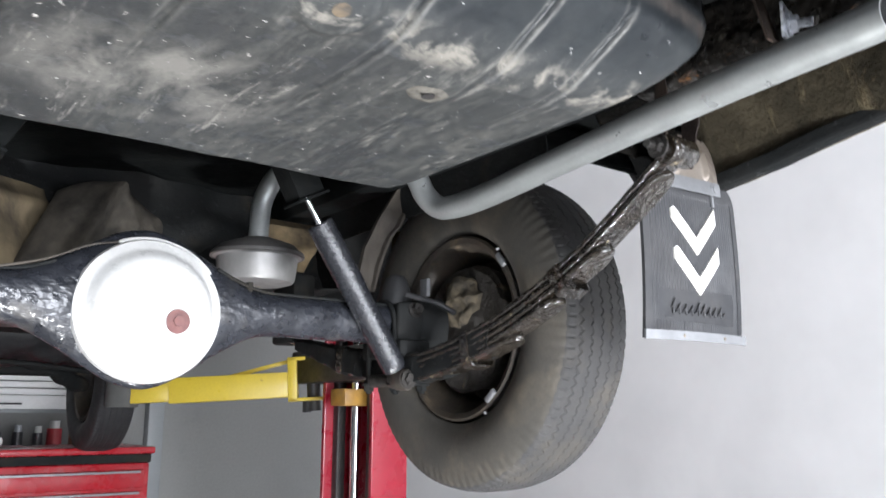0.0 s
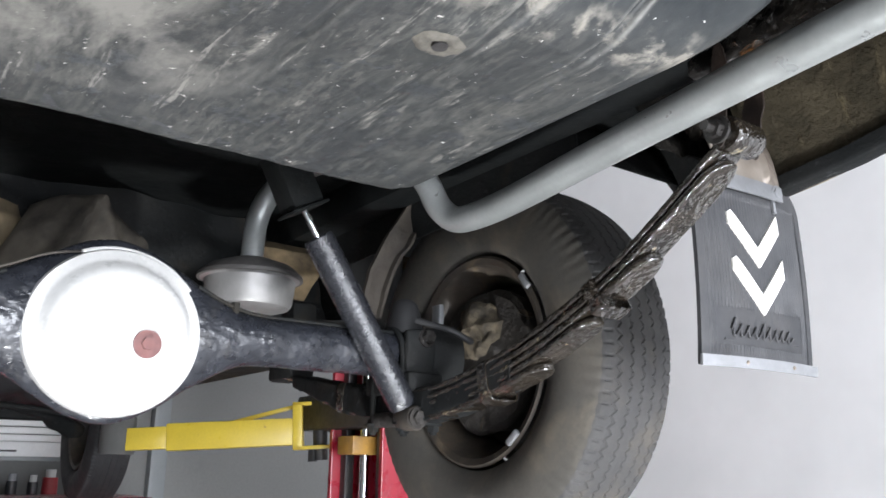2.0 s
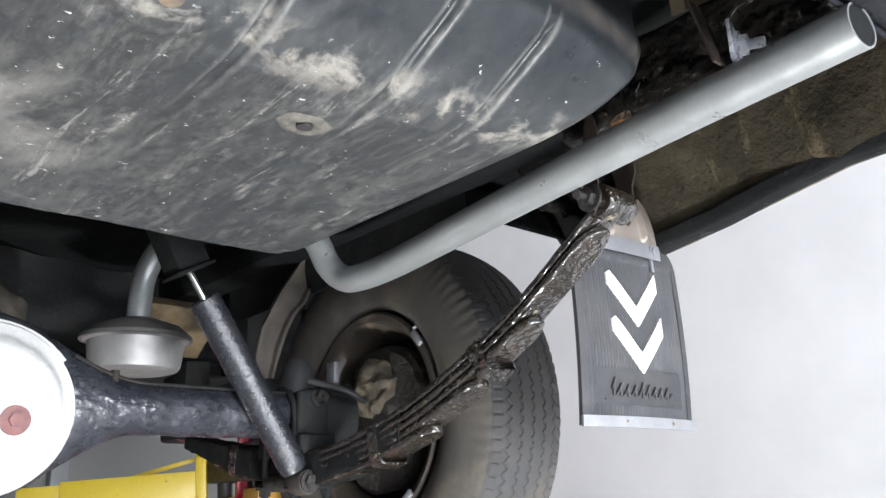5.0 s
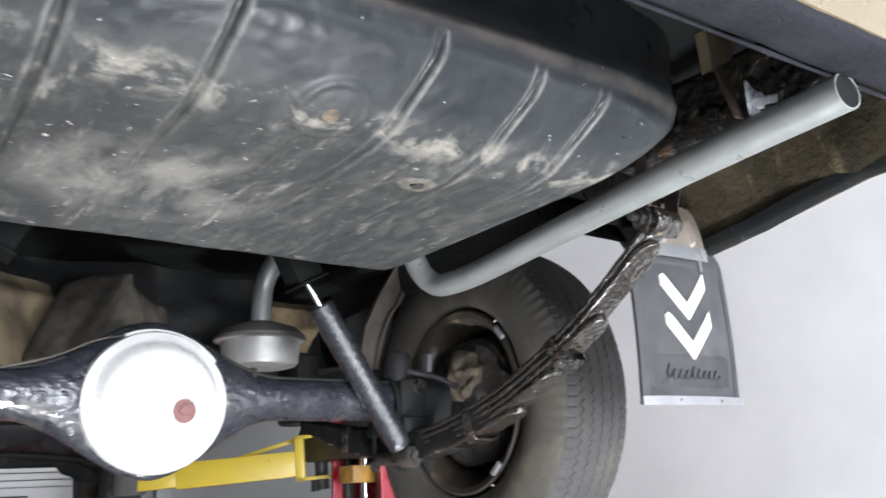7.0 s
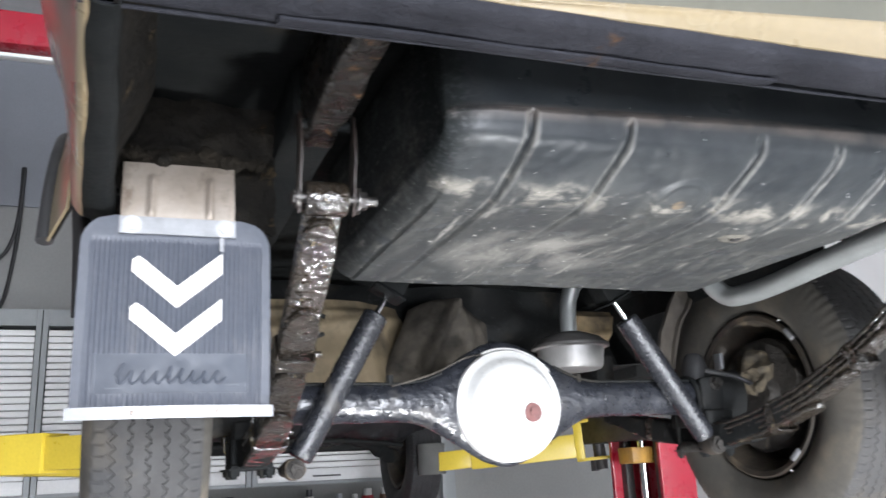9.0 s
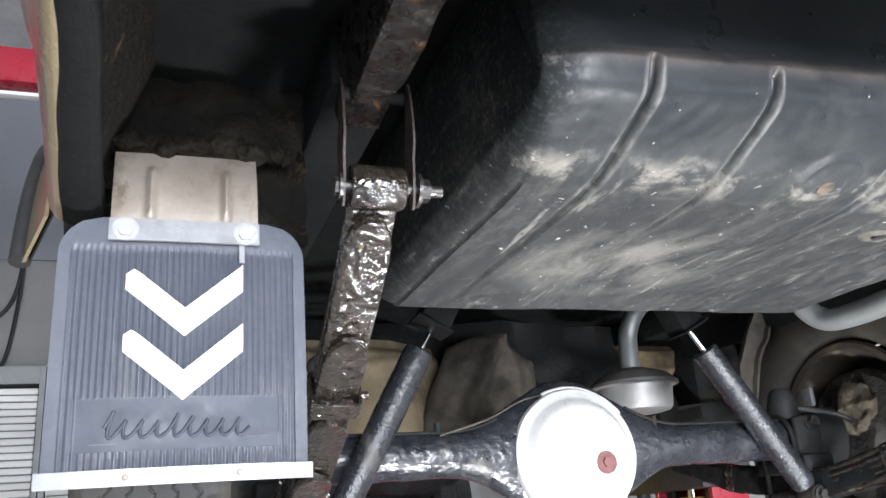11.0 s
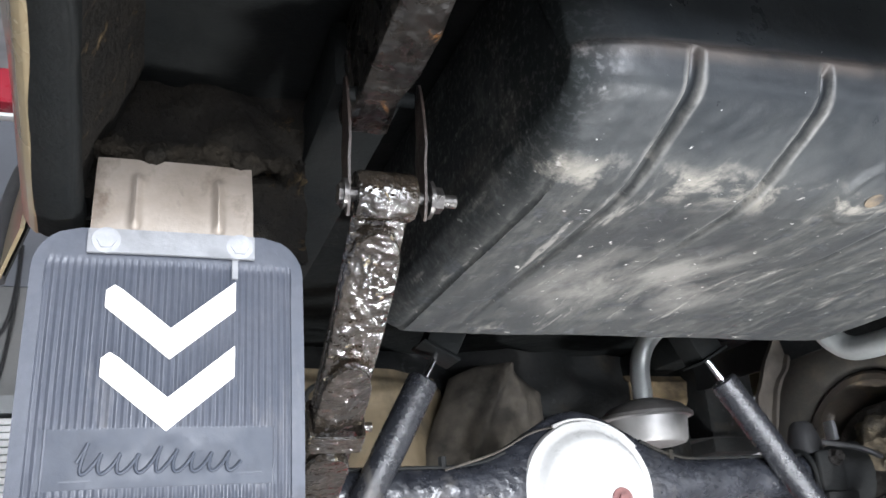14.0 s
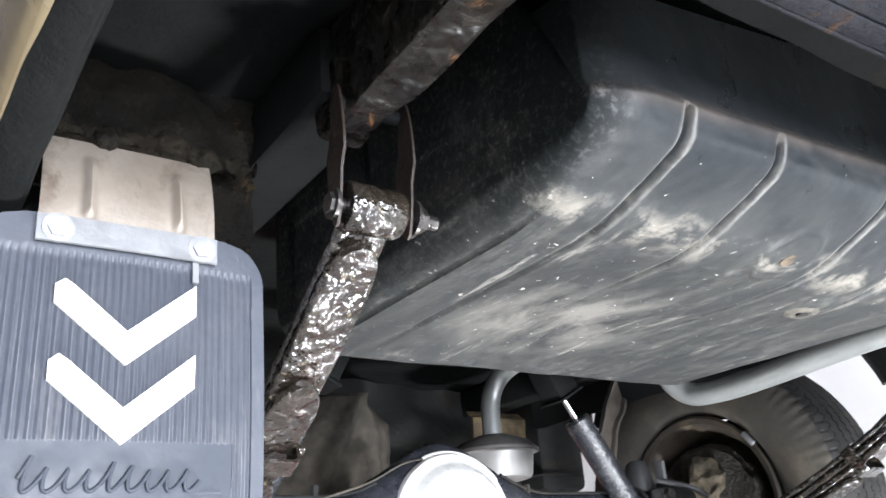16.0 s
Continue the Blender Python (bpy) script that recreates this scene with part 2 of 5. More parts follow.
RUBBER = surf("dusty_tyre_rubber", (0.030, 0.030, 0.0305), (0.046, 0.044, 0.042), 9, 0.82, bump=0.2, fine=200,
              layers=[((0.095, 0.082, 0.064), 0.95, 6, 0.52, 0.76, ONE, 0)])
WALLRUB = surf("muddy_tyre_sidewall", (0.048, 0.045, 0.039), (0.074, 0.066, 0.054), 8, 0.85, bump=0.2, fine=180,
               layers=[((0.150, 0.126, 0.092), 0.95, 5, 0.50, 0.74, ONE, 0)])
BLACKRUB = surf("black_rubber", (0.02, 0.02, 0.021), rough=0.6, bump=0.1)
RIMMAT = surf("rusty_black_rim", (0.022, 0.02, 0.018), (0.07, 0.055, 0.04), 14, 0.5, bump=0.4, fine=120,
              layers=[((0.16, 0.12, 0.075), 0.9, 9, 0.55, 0.7, ONE, 0)])
DRUM = surf("dusty_brake_drum", (0.026, 0.022, 0.018), (0.013, 0.011, 0.009), 16, 0.7, bump=1.0, fine=70, deep=0.012,
            layers=[((0.16, 0.125, 0.082), 0.95, 15, 0.60, 0.68, ONE, 0)])
BOSSDUST = surf("pale_dust_ring", (0.125, 0.115, 0.095), (0.055, 0.051, 0.044), 65, 0.9, bump=0.5, fine=120)
HUBMUD = surf("tan_hub_mud", (0.105, 0.083, 0.053), (0.022, 0.019, 0.014), 40, 0.95, bump=0.9, fine=90, deep=0.01)
WHITEPAINT = surf("white_diff_paint", (0.53, 0.525, 0.51), (0.50, 0.495, 0.475), 12, 0.32, bump=0.04,
                  layers=[((0.30, 0.27, 0.23), 0.8, 30, 0.74, 0.80, ONE, 0)])
PLUGRED = surf("dull_red_plug", (0.155, 0.062, 0.055), (0.11, 0.045, 0.042), 60, 0.6, bump=0.3)
SILVER = surf("silver_exhaust_paint", (0.42, 0.44, 0.43), (0.36, 0.375, 0.365), 11, 0.38, 0.6, bump=0.08, fine=160,
              layers=[((0.09, 0.085, 0.08), 0.7, 42, 0.735, 0.77, (1, 0.3, 1), 0)])
CANMAT = surf("brushed_muffler_steel", (0.27, 0.265, 0.258), (0.20, 0.196, 0.19), 14, 0.48, 0.5, bump=0.15)
CANLID = surf("dirty_muffler_lid", (0.10, 0.095, 0.09), (0.06, 0.057, 0.054), 20, 0.6, 0.2, bump=0.3)
ALU = surf("mill_aluminium", (0.27, 0.275, 0.285), (0.225, 0.228, 0.235), 30, 0.42, 0.4, bump=0.12, fine=180)
FLAPMETAL = surf("dusty_bracket_aluminium", (0.31, 0.27, 0.23), (0.21, 0.175, 0.14), 16, 0.5, 0.3, bump=0.15, fine=160,
                 layers=[((0.085, 0.058, 0.038), 0.9, 17, 0.51, 0.70, (1, 1, 0.6), 0)])
FLAP = surf("blue_grey_flap_rubber", (0.047, 0.054, 0.070), (0.068, 0.073, 0.088), 13, 0.5, bump=0.15, fine=160,
            layers=[((0.17, 0.165, 0.165), 0.8, 17, 0.60, 0.84, (1, 1, 0.3), 0)])
# right flap's rubber: its shade, with some grime, put into a darker colour
FLAPSHADE = surf("shaded_grimy_flap_rubber", (0.030, 0.031, 0.034), (0.046, 0.045, 0.046), 13, 0.6, bump=0.15, fine=160,
                 layers=[((0.10, 0.092, 0.085), 0.85, 17, 0.58, 0.82, (1, 1, 0.3), 0)])
FLAPPANEL = surf("dark_blue_smooth_rubber", (0.026, 0.033, 0.047), (0.036, 0.042, 0.056), 20, 0.55, bump=0.1, fine=160)
REFLECT = surf("white_reflective_tape", (0.74, 0.70, 0.63), (0.76, 0.75, 0.72), 9, 0.4, bump=0.03, fine=300)
BOLT = surf("bright_plated_bolt", (0.72, 0.74, 0.78), (0.6, 0.62, 0.66), 60, 0.3, 0.35, bump=0.1)
GREASYBOLT = surf("greasy_bolt_steel", (0.075, 0.071, 0.067), (0.03, 0.027, 0.025), 80, 0.34, 0.7, bump=0.5, coat=0.3)
CHROME = surf("chromed_rod", (0.75, 0.75, 0.76), (0.7, 0.7, 0.71), 20, 0.1, 1.0, bump=0.0, gloss_noise=0.03)
REDPAINT = surf("red_lift_enamel", (0.34, 0.009, 0.027), (0.29, 0.008, 0.023), 5, 0.3, bump=0.04, coat=0.3,
                layers=[((0.12, 0.02, 0.02), 0.7, 24, 0.72, 0.78, ONE, 0)])
YELLOW = surf("chipped_yellow_enamel", (0.60, 0.45, 0.045), (0.54, 0.40, 0.04), 7, 0.38, bump=0.1,
              layers=[((0.22, 0.12, 0.05), 0.85, 22, 0.66, 0.72, (1, 1, 0.6), 0)])
ORANGE = surf("scuffed_orange_enamel", (0.50, 0.27, 0.05), (0.30, 0.17, 0.06), 18, 0.5, bump=0.2)
PADMAT = surf("grey_rubber_pad", (0.10, 0.10, 0.095), rough=0.85, bump=0.2)
WALLPAINT = surf("white_wall_paint", (0.78, 0.78, 0.77), (0.75, 0.75, 0.745), 1.2, 0.75, bump=0.0, fine=2.5)
GREYWALL = surf("grey_wall_paint", (0.225, 0.225, 0.218), (0.205, 0.205, 0.199), 1.0, 0.7, bump=0.05, fine=60,
                layers=[((0.23, 0.23, 0.23), 0.8, 1.6, 0.58, 0.75, ONE, 0)])
UPPERWALL = surf("blue_grey_sheeting", (0.19, 0.20, 0.225), (0.17, 0.18, 0.2), 2, 0.5, bump=0.04)
CEILING = surf("grey_ceiling_sheet", (0.5, 0.5, 0.5), rough=0.8, bump=0.03)
CONCRETE = surf("workshop_concrete", (0.46, 0.45, 0.445), (0.40, 0.39, 0.385), 1.5, 0.75, bump=0.2, fine=40,
                layers=[((0.08, 0.075, 0.07), 0.5, 2.4, 0.62, 0.7, ONE, 0)])
SHUTTER = surf("white_shutter_slat", (0.74, 0.74, 0.73), (0.70, 0.70, 0.69), 4, 0.45, bump=0.03)
STEELGREY = surf("grey_painted_steel", (0.24, 0.255, 0.26), (0.21, 0.225, 0.23), 5, 0.45, bump=0.05)
DARKSTEEL = surf("dark_steel", (0.035, 0.035, 0.037), (0.06, 0.055, 0.05), 16, 0.5, 0.3, bump=0.3)
REELRED = surf("dull_crimson_reel_paint", (0.20, 0.006, 0.022), (0.16, 0.006, 0.018), 5, 0.5, bump=0.03)
BRACKET = surf("dusty_grey_brown_steel", (0.062, 0.052, 0.041), (0.026, 0.022, 0.018), 14, 0.8, bump=0.7, fine=90,
               layers=[((0.018, 0.016, 0.014), 0.8, 11, 0.55, 0.68, ONE, 0)])
TANPANEL = surf("tan_mud_filmed_panel", (0.150, 0.116, 0.070), (0.098, 0.077, 0.048), 6, 0.8, bump=0.2, fine=60, spec=0.3,
                layers=[((0.036, 0.029, 0.020), 0.9, 6, 0.47, 0.68, (1, 1, 0.6), 0), ((0.20, 0.16, 0.105), 0.9, 14, 0.60, 0.75, ONE, 0)])
GREYPANEL = surf("grey_dust_filmed_panel", (0.062, 0.054, 0.043), (0.016, 0.0145, 0.0125), 17, 0.85, bump=0.7, fine=60, spec=0.25)
BROWNPANEL = surf("brown_mud_blotched_panel", (0.125, 0.092, 0.052), (0.026, 0.021, 0.015), 19, 0.9, bump=0.8, fine=60, spec=0.2)
REDCHEST = surf("red_chest_enamel", (0.36, 0.012, 0.02), (0.31, 0.01, 0.018), 5, 0.28, bump=0.03, coat=0.3)
# olive-grey puts the shadow over the valance into the panel's colour
RECESS = surf("olive_grey_painted_shade", (0.11, 0.105, 0.08), (0.09, 0.088, 0.07), 5, 0.4, bump=0.05)
RUSTY = surf("rusty_brown_strap", (0.04, 0.025, 0.017), (0.02, 0.014, 0.01), 30, 0.8, bump=0.4, fine=150)
GRIMY = surf("oily_grime", (0.010, 0.011, 0.012), (0.028, 0.028, 0.029), 14, 0.4, bump=0.6, fine=60, spec=0.4,
             layers=[((0.10, 0.105, 0.11), 0.4, 9, 0.66, 0.70, (1, 1, 1), 0)])
CABLE = surf("black_cable_sheath", (0.015, 0.015, 0.016), rough=0.5, bump=0.0)
TOWEL = surf("white_cloth", (0.75, 0.75, 0.74), (0.65, 0.65, 0.64), 20, 0.9, bump=0.4)
BOTTLES = [surf("can_paint_" + n, c, rough=0.4, bump=0.02) for n, c in
           (("white", (0.7, 0.7, 0.68)), ("black", (0.03, 0.03, 0.035)), ("red", (0.4, 0.03, 0.04)), ("grey", (0.35, 0.36, 0.38)), ("brown", (0.17, 0.09, 0.05)))]

# ---------- mesh helpers ----------


def part(name, bm, material, parent=None, label="", smooth=40):
    """Links a bmesh as one mesh object, in world coordinates, under a thing or a part."""
    bmesh.ops.recalc_face_normals(bm, faces=bm.faces)
    limit = radians(smooth)
    for e in bm.edges:
        e.smooth = e.calc_face_angle(3.0) < limit if len(e.link_faces) == 2 else False
    for f in bm.faces:
        f.smooth = True
    me = bpy.data.meshes.new(name)
    bm.to_mesh(me)
    bm.free()
    me.materials.append(material)
    ob = new(name, me)
    if parent:
        ob.parent = parent
        if parent.data is None:
            ob.matrix_parent_inverse = Matrix.Translation(-parent.location)
    if label:
        ob["label"] = label
    return ob


def thing(name, at, label, category, group="", kind=""):
    ob = new(name)
    ob.location = at
    ob.empty_display_size = 0.1
    return tagged(ob, label, category, group, kind)


def box(bm, lo, hi, bevel=0.0, m=None):
    r = bmesh.ops.create_cube(bm, size=1)
    c = [(a + b) / 2 for a, b in zip(lo, hi)]
    s = [abs(b - a) for a, b in zip(lo, hi)]
    t = Matrix.Translation(c) @ Matrix.Diagonal((*s, 1))
    bmesh.ops.transform(bm, matrix=t, verts=r["verts"])
    vs = r["verts"]
    if bevel:
        es = list({e for v in vs for e in v.link_edges})
        out = bmesh.ops.bevel(bm, geom=es, offset=bevel, segments=2, affect="EDGES", profile=0.5)
        vs = list({v for f in out["faces"] for v in f.verts} | {v for v in vs if v.is_valid})
    if m is not None:
        bmesh.ops.transform(bm, matrix=m, verts=[v for v in vs if v.is_valid])
    return bm


def boxed(lo, hi, bevel=0.0, m=None):
    return box(bmesh.new(), lo, hi, bevel, m)


def frame_of(a, b, up=(0, 0, 1)):
    d = (Vector(b) - Vector(a)).normalized()
    u = Vector(up)
    if abs(d.dot(u)) > 0.97:
        u = Vector((0, 1, 0))
    x = d.cross(u).normalized()
    return d, x, x.cross(d)


def cyl(bm, a, b, r, seg=24, r2=None, rings=()):
    """A closed cylinder from a to b; rings: (fraction, radius) between its ends."""
    a, b = Vector(a), Vector(b)
    d, x, y = frame_of(a, b)
    rows = []
    for f, q in [(0, r), *rings, (1, r if r2 is None else r2)]:
        c = a.lerp(b, f)
        rows.append([bm.verts.new(c + (x * math.cos(k * math.tau / seg) + y * math.sin(k * math.tau / seg)) * q) for k in range(seg)])
    for p, q in zip(rows, rows[1:]):
        for k in range(seg):
            bm.faces.new((p[k], p[(k + 1) % seg], q[(k + 1) % seg], q[k]))
    bm.faces.new(rows[0][::-1])
    bm.faces.new(rows[-1])
    return bm


def smooth_path(pts, n=10):
    """A Catmull-Rom curve through the points."""
    pts = [Vector(p) for p in pts]
    ext = [pts[0] * 2 - pts[1], *pts, pts[-1] * 2 - pts[-2]]
    out = []
    for i in range(1, len(ext) - 2):
        p0, p1, p2, p3 = ext[i - 1 : i + 3]
        for k in range(n):
            t = k / n
            out.append(0.5 * (2 * p1 + (p2 - p0) * t + (2 * p0 - 5 * p1 + 4 * p2 - p3) * t * t + (3 * p1 - p0 - 3 * p2 + p3) * t**3))
    return out + [pts[-1]]


def tube(bm, pts, r, seg=20, wall=0.0, wob=0.0):
    """A pipe along points, with an open bore at its ends if wall is given."""
    pts = [Vector(p) for p in pts]
    x = None
    rows, inner = [], []
    for i, p in enumerate(pts):
        d = (pts[min(i + 1, len(pts) - 1)] - pts[max(i - 1, 0)]).normalized()
        if x is None:
            x = frame_of(p, p + d)[1]
        x = (x - d * x.dot(d)).normalized()
        y = d.cross(x)
        q = r * (1 + wob * (noise.noise(p * 9)))
        ring = [(x * math.cos(k * math.tau / seg) + y * math.sin(k * math.tau / seg)) for k in range(seg)]
        rows.append([bm.verts.new(p + v * q) for v in ring])
        if wall:
            inner.append([bm.verts.new(p + v * (q - wall)) for v in ring])

    def skin(rs, flip):
        for a, b in zip(rs, rs[1:]):
            for k in range(seg):
                f = (a[k], a[(k + 1) % seg], b[(k + 1) % seg], b[k])
                bm.faces.new(f[::-1] if flip else f)

    skin(rows, False)
    if wall:
        skin(inner, True)
        for o, i in ((rows[0], inner[0]), (rows[-1], inner[-1])):
            for k in range(seg):
                bm.faces.new((o[k], i[k], i[(k + 1) % seg], o[(k + 1) % seg]))
    else:
        bm.faces.new(rows[0][::-1])
        bm.faces.new(rows[-1])
    return bm


def sheet(bm, f, nu, nv, thick=None, wrap_u=False):
    """A surface f(u, v) with u, v from 0 to 1; thick: a vector or function giving its back side."""
    g = [[bm.verts.new(f(i / nu, j / nv)) for j in range(nv + 1)] for i in range(nu + (0 if wrap_u else 1))]
    n = len(g)

    def quads(g, flip):
        for i in range(n if wrap_u else n - 1):
            for j in range(nv):
                q = (g[i][j], g[(i + 1) % n][j], g[(i + 1) % n][j + 1], g[i][j + 1])
                bm.faces.new(q[::-1] if flip else q)

    quads(g, False)
    if thick is not None:
        off = thick if callable(thick) else (lambda u, v: Vector(thick))
        h = [[bm.verts.new(g[i][j].co + off(i / nu, j / nv)) for j in range(nv + 1)] for i in range(n)]
        quads(h, True)
        rim = []
        if not wrap_u:
            rim = [(g[i][0], h[i][0]) for i in range(n)] + [(g[-1][j], h[-1][j]) for j in range(1, nv + 1)]
            rim += [(g[i][-1], h[i][-1]) for i in range(n - 2, -1, -1)] + [(g[0][j], h[0][j]) for j in range(nv - 1, 0, -1)]
            for a, b in zip(rim, rim[1:] + rim[:1]):
                bm.faces.new((a[0], b[0], b[1], a[1]))
        else:
            for j in (0, nv):
                for i in range(n):
                    bm.faces.new((g[i][j], g[(i + 1) % n][j], h[(i + 1) % n][j], h[i][j]))
    return bm


def lathe(bm, profile, centre, seg=64, sx=1, swirl=None):
    """A closed ring of revolution round the x axis: profile of (x, r), mirrored by sx."""
    n = len(profile)
    rows = []
    for k in range(seg):
        a = k * math.tau / seg
        row = []
        for i, (x, r) in enumerate(profile):
            q = r + (swirl(i, a, x, r) if swirl else 0)
            row.append(bm.verts.new((centre[0] + sx * x, centre[1] + q * math.sin(a), centre[2] + q * math.cos(a))))
        rows.append(row)
    for k in range(seg):
        for i in range(n - 1):
            bm.faces.new((rows[k][i], rows[(k + 1) % seg][i], rows[(k + 1) % seg][i + 1], rows[k][i + 1]))
    return bm


def prism(bm, outline, a, b):
    """A flat outline of Vectors pushed along b - a."""
    off = Vector(b) - Vector(a)
    lo = [bm.verts.new(p) for p in outline]
    hi = [bm.verts.new(Vector(p) + off) for p in outline]
    bm.faces.new(lo[::-1])
    bm.faces.new(hi)
    n = len(lo)
    for k in range(n):
        bm.faces.new((lo[k], lo[(k + 1) % n], hi[(k + 1) % n], hi[k]))
    return bm


def hexbolt(bm, at, axis, r, h):
    cyl(bm, at, Vector(at) + Vector(axis).normalized() * h, r, 6)
    cyl(bm, Vector(at) - Vector(axis).normalized() * 0.002, Vector(at) + Vector(axis).normalized() * 0.0015, r * 1.45, 20)
    return bm


def rough_up(bm, amount, scale, keep=None):
    for v in bm.verts:
        n = noise.noise_vector(v.co * scale) * amount
        v.co += n
    return bm


# ---------- the workshop ----------
XL, XR, YB, YF, H = -5.2, 3.05, 5.7, -4.6, 4.6


def wall(name, lo, hi, mat, label):
    ob = part(name, boxed(lo, hi), mat)
    return tagged(ob, label, "wall", kind="structure")


tagged(part("floor", boxed((XL - 0.2, YF - 6, -0.15), (XR + 0.2, YB + 0.2, 0)), CONCRETE), "stained grey concrete workshop floor", "floor", kind="structure")
tagged(part("ceiling", boxed((XL - 0.2, YF - 0.2, H), (XR + 0.2, YB + 0.2, H + 0.15)), CEILING), "grey sheeted workshop ceiling", "ceiling", kind="structure")
wall("wall_north", (XL, YB, 0), (XR, YB + 0.2, H), GREYWALL, "grey painted back wall of the workshop")
wall("wall_east", (XR, YF, 0), (XR + 0.2, YB + 0.2, H), WALLPAINT, "bright white painted side wall")
wall("wall_west", (XL - 0.2, YF, 0), (XL, YB + 0.2, H), GREYWALL, "grey painted side wall")
south = thing("wall_south", (0, YF, 0), "white wall round the open roller door", "wall", kind="structure")
DX0, DX1, DZ = -2.0, 1.2, 2.9
for lo, hi in (((XL - 0.2, YF - 0.2, 0), (DX0, YF, H)), ((DX1, YF - 0.2, 0), (XR + 0.2, YF, H)), ((DX0, YF - 0.2, DZ), (DX1, YF, H))):
    part("wall_panel", boxed(lo, hi), WALLPAINT, south)

# ---------- the car ----------
AY, AZ = 1.455, 1.70  # the rear wheels' centre
TY = AY + 0.03  # the axle tube, set forward of it to fit the camera's view
car = thing("car", (0, 2.7, 1.36), "old cream saloon car raised high on a two-post lift", "car")


def fuel_tank():
    """A pressed tub with rounded corners and ribs across its bottom and rear face."""
    x0, x1, zb = -0.415, 0.31, 1.877
    ribs = ((-0.320, 1.10, 0.011, 1.951), (-0.194, 0.90, 0.010, 1.950), (-0.002, 1.0, 0.008, 1.950), (0.126, 1.12, 0.006, 1.944), (0.222, 0.85, 0.006, 1.941))
    prof = [(1.215, 2.07), (1.21, 1.95), (1.20, 1.905), (1.19, 1.888), (1.17, 1.879), (1.12, zb), (0.80, zb), (0.745, 1.879), (0.718, 1.885), (0.69, 1.897), (0.66, 1.910), (0.640, 1.920), (0.629, 1.930), (0.624, 1.943), (0.6205, 1.953), (0.6190, 1.959), (0.6200, 1.964), (0.6225, 1.970), (0.6240, 1.985), (0.6245, 2.01), (0.625, 2.09)]
    path = smooth_path([(0, y, z) for y, z in prof], 9)
    n = len(path) - 1

    def f(u, v):
        p = path[min(n, round(v * n))].copy()
        # across: -1 and 1 are the tub's corners; beyond them the sides climb
        w = -1.14 + 2.28 * u
        xm, hw = (x0 + x1) / 2, (x1 - x0) / 2
        s = min(1.0, abs(w))
        out = max(0.0, abs(w) - 0.93) / 0.21
        side = 0.19 * out**1.5
        x = xm + math.copysign(hw * s + (0.12 if w > 0 else 0.012) * min(1, out), w)
        # the rear crease climbs a little from one end to the other
        lean = min(1.0, max(0.0, (0.80 - p.y) / 0.10))
        p.z += (p.z - zb) * 0.6 * x * lean
        z = max(p.z, zb + side) if side else p.z
        k = 0.02
        d = p.z - (zb + side)
        if abs(d) < k and side:
            z = max(p.z, zb + side) + (k - abs(d)) ** 2 / (4 * k)
        y = p.y
        # plan corners are rounded
        c = max(0.0, abs(w) - 0.80) / 0.34
        y = y + (0.075 * c * c * c if p.y < 0.9 else -0.04 * c * c * (1 if p.y > 1.15 else 0)) - 0.014 * lean
        dz = 0.0
        for rx, yend, deep, top in ribs:
            g = math.exp(-(((x - rx) / 0.0052) ** 4))
            dz += deep * g * (1 - 0.55 * min(1, max(0, (p.y - 0.70) / 0.06))) * min(1, max(0, (yend - p.y) / 0.08)) * min(1, max(0, (top - p.z) / 0.014))
        for bx, by in ((0.094, 0.799), (-0.070, 0.714)):
            q = math.hypot(x - bx, p.y - by)
            dz -= 0.004 * math.exp(-((q / 0.030) ** 6)) + 0.003 * math.exp(-(((q - 0.034) / 0.005) ** 2))
        dz += 0.010 * math.exp(-(((x + 0.12) / 0.16) ** 2 + ((p.y - 0.98) / 0.12) ** 2))
        dz += 0.0025 * noise.noise(Vector((x * 7, y * 7, 3.1))) + 0.0007 * noise.noise(Vector((x * 60, y * 60, p.z * 60)))
        nrm = Vector((0, 0, -1)) if p.y > 0.73 else Vector((0, -0.62, -0.78))
        return Vector((x, y, z)) - nrm * (0.0 if z > p.z + 0.01 else dz)

    return sheet(bmesh.new(), f, 420, n)


tank = part("fuel_tank", fuel_tank(), TANKMAT, car, "dusty black pressed-steel fuel tank with ribs", smooth=60)
bm = cyl(bmesh.new(), (0.094, 0.797, 1.878), (0.094, 0.797, 1.8695), 0.0075, 20)
part("drain_plug", bm, DARKSTEEL, tank, "rusty recessed drain plug")
def patch(u, v):
    a, r = u * math.tau, 0.004 + 0.023 * v
    p = Vector((0.094 + r * math.cos(a) * 1.15, 0.797 + r * math.sin(a) * 0.95, 1.8735 - 0.0035 * math.sin(math.pi * min(1.0, v * 1.15)) + 0.003 * v ** 3))
    return p + Vector((0, 0, 0.0015 * noise.noise(p * 120)))


part("drain_boss", sheet(bmesh.new(), patch, 40, 8, wrap_u=True), BOSSDUST, tank, "pale dusty boss round the drain", 60)
bm = cyl(bmesh.new(), (-0.070, 0.704, 1.889), (-0.070, 0.7015, 1.8815), 0.009, 20)
part("drain_plug", bm, RIMMAT, tank, "rusty plug in a round boss")


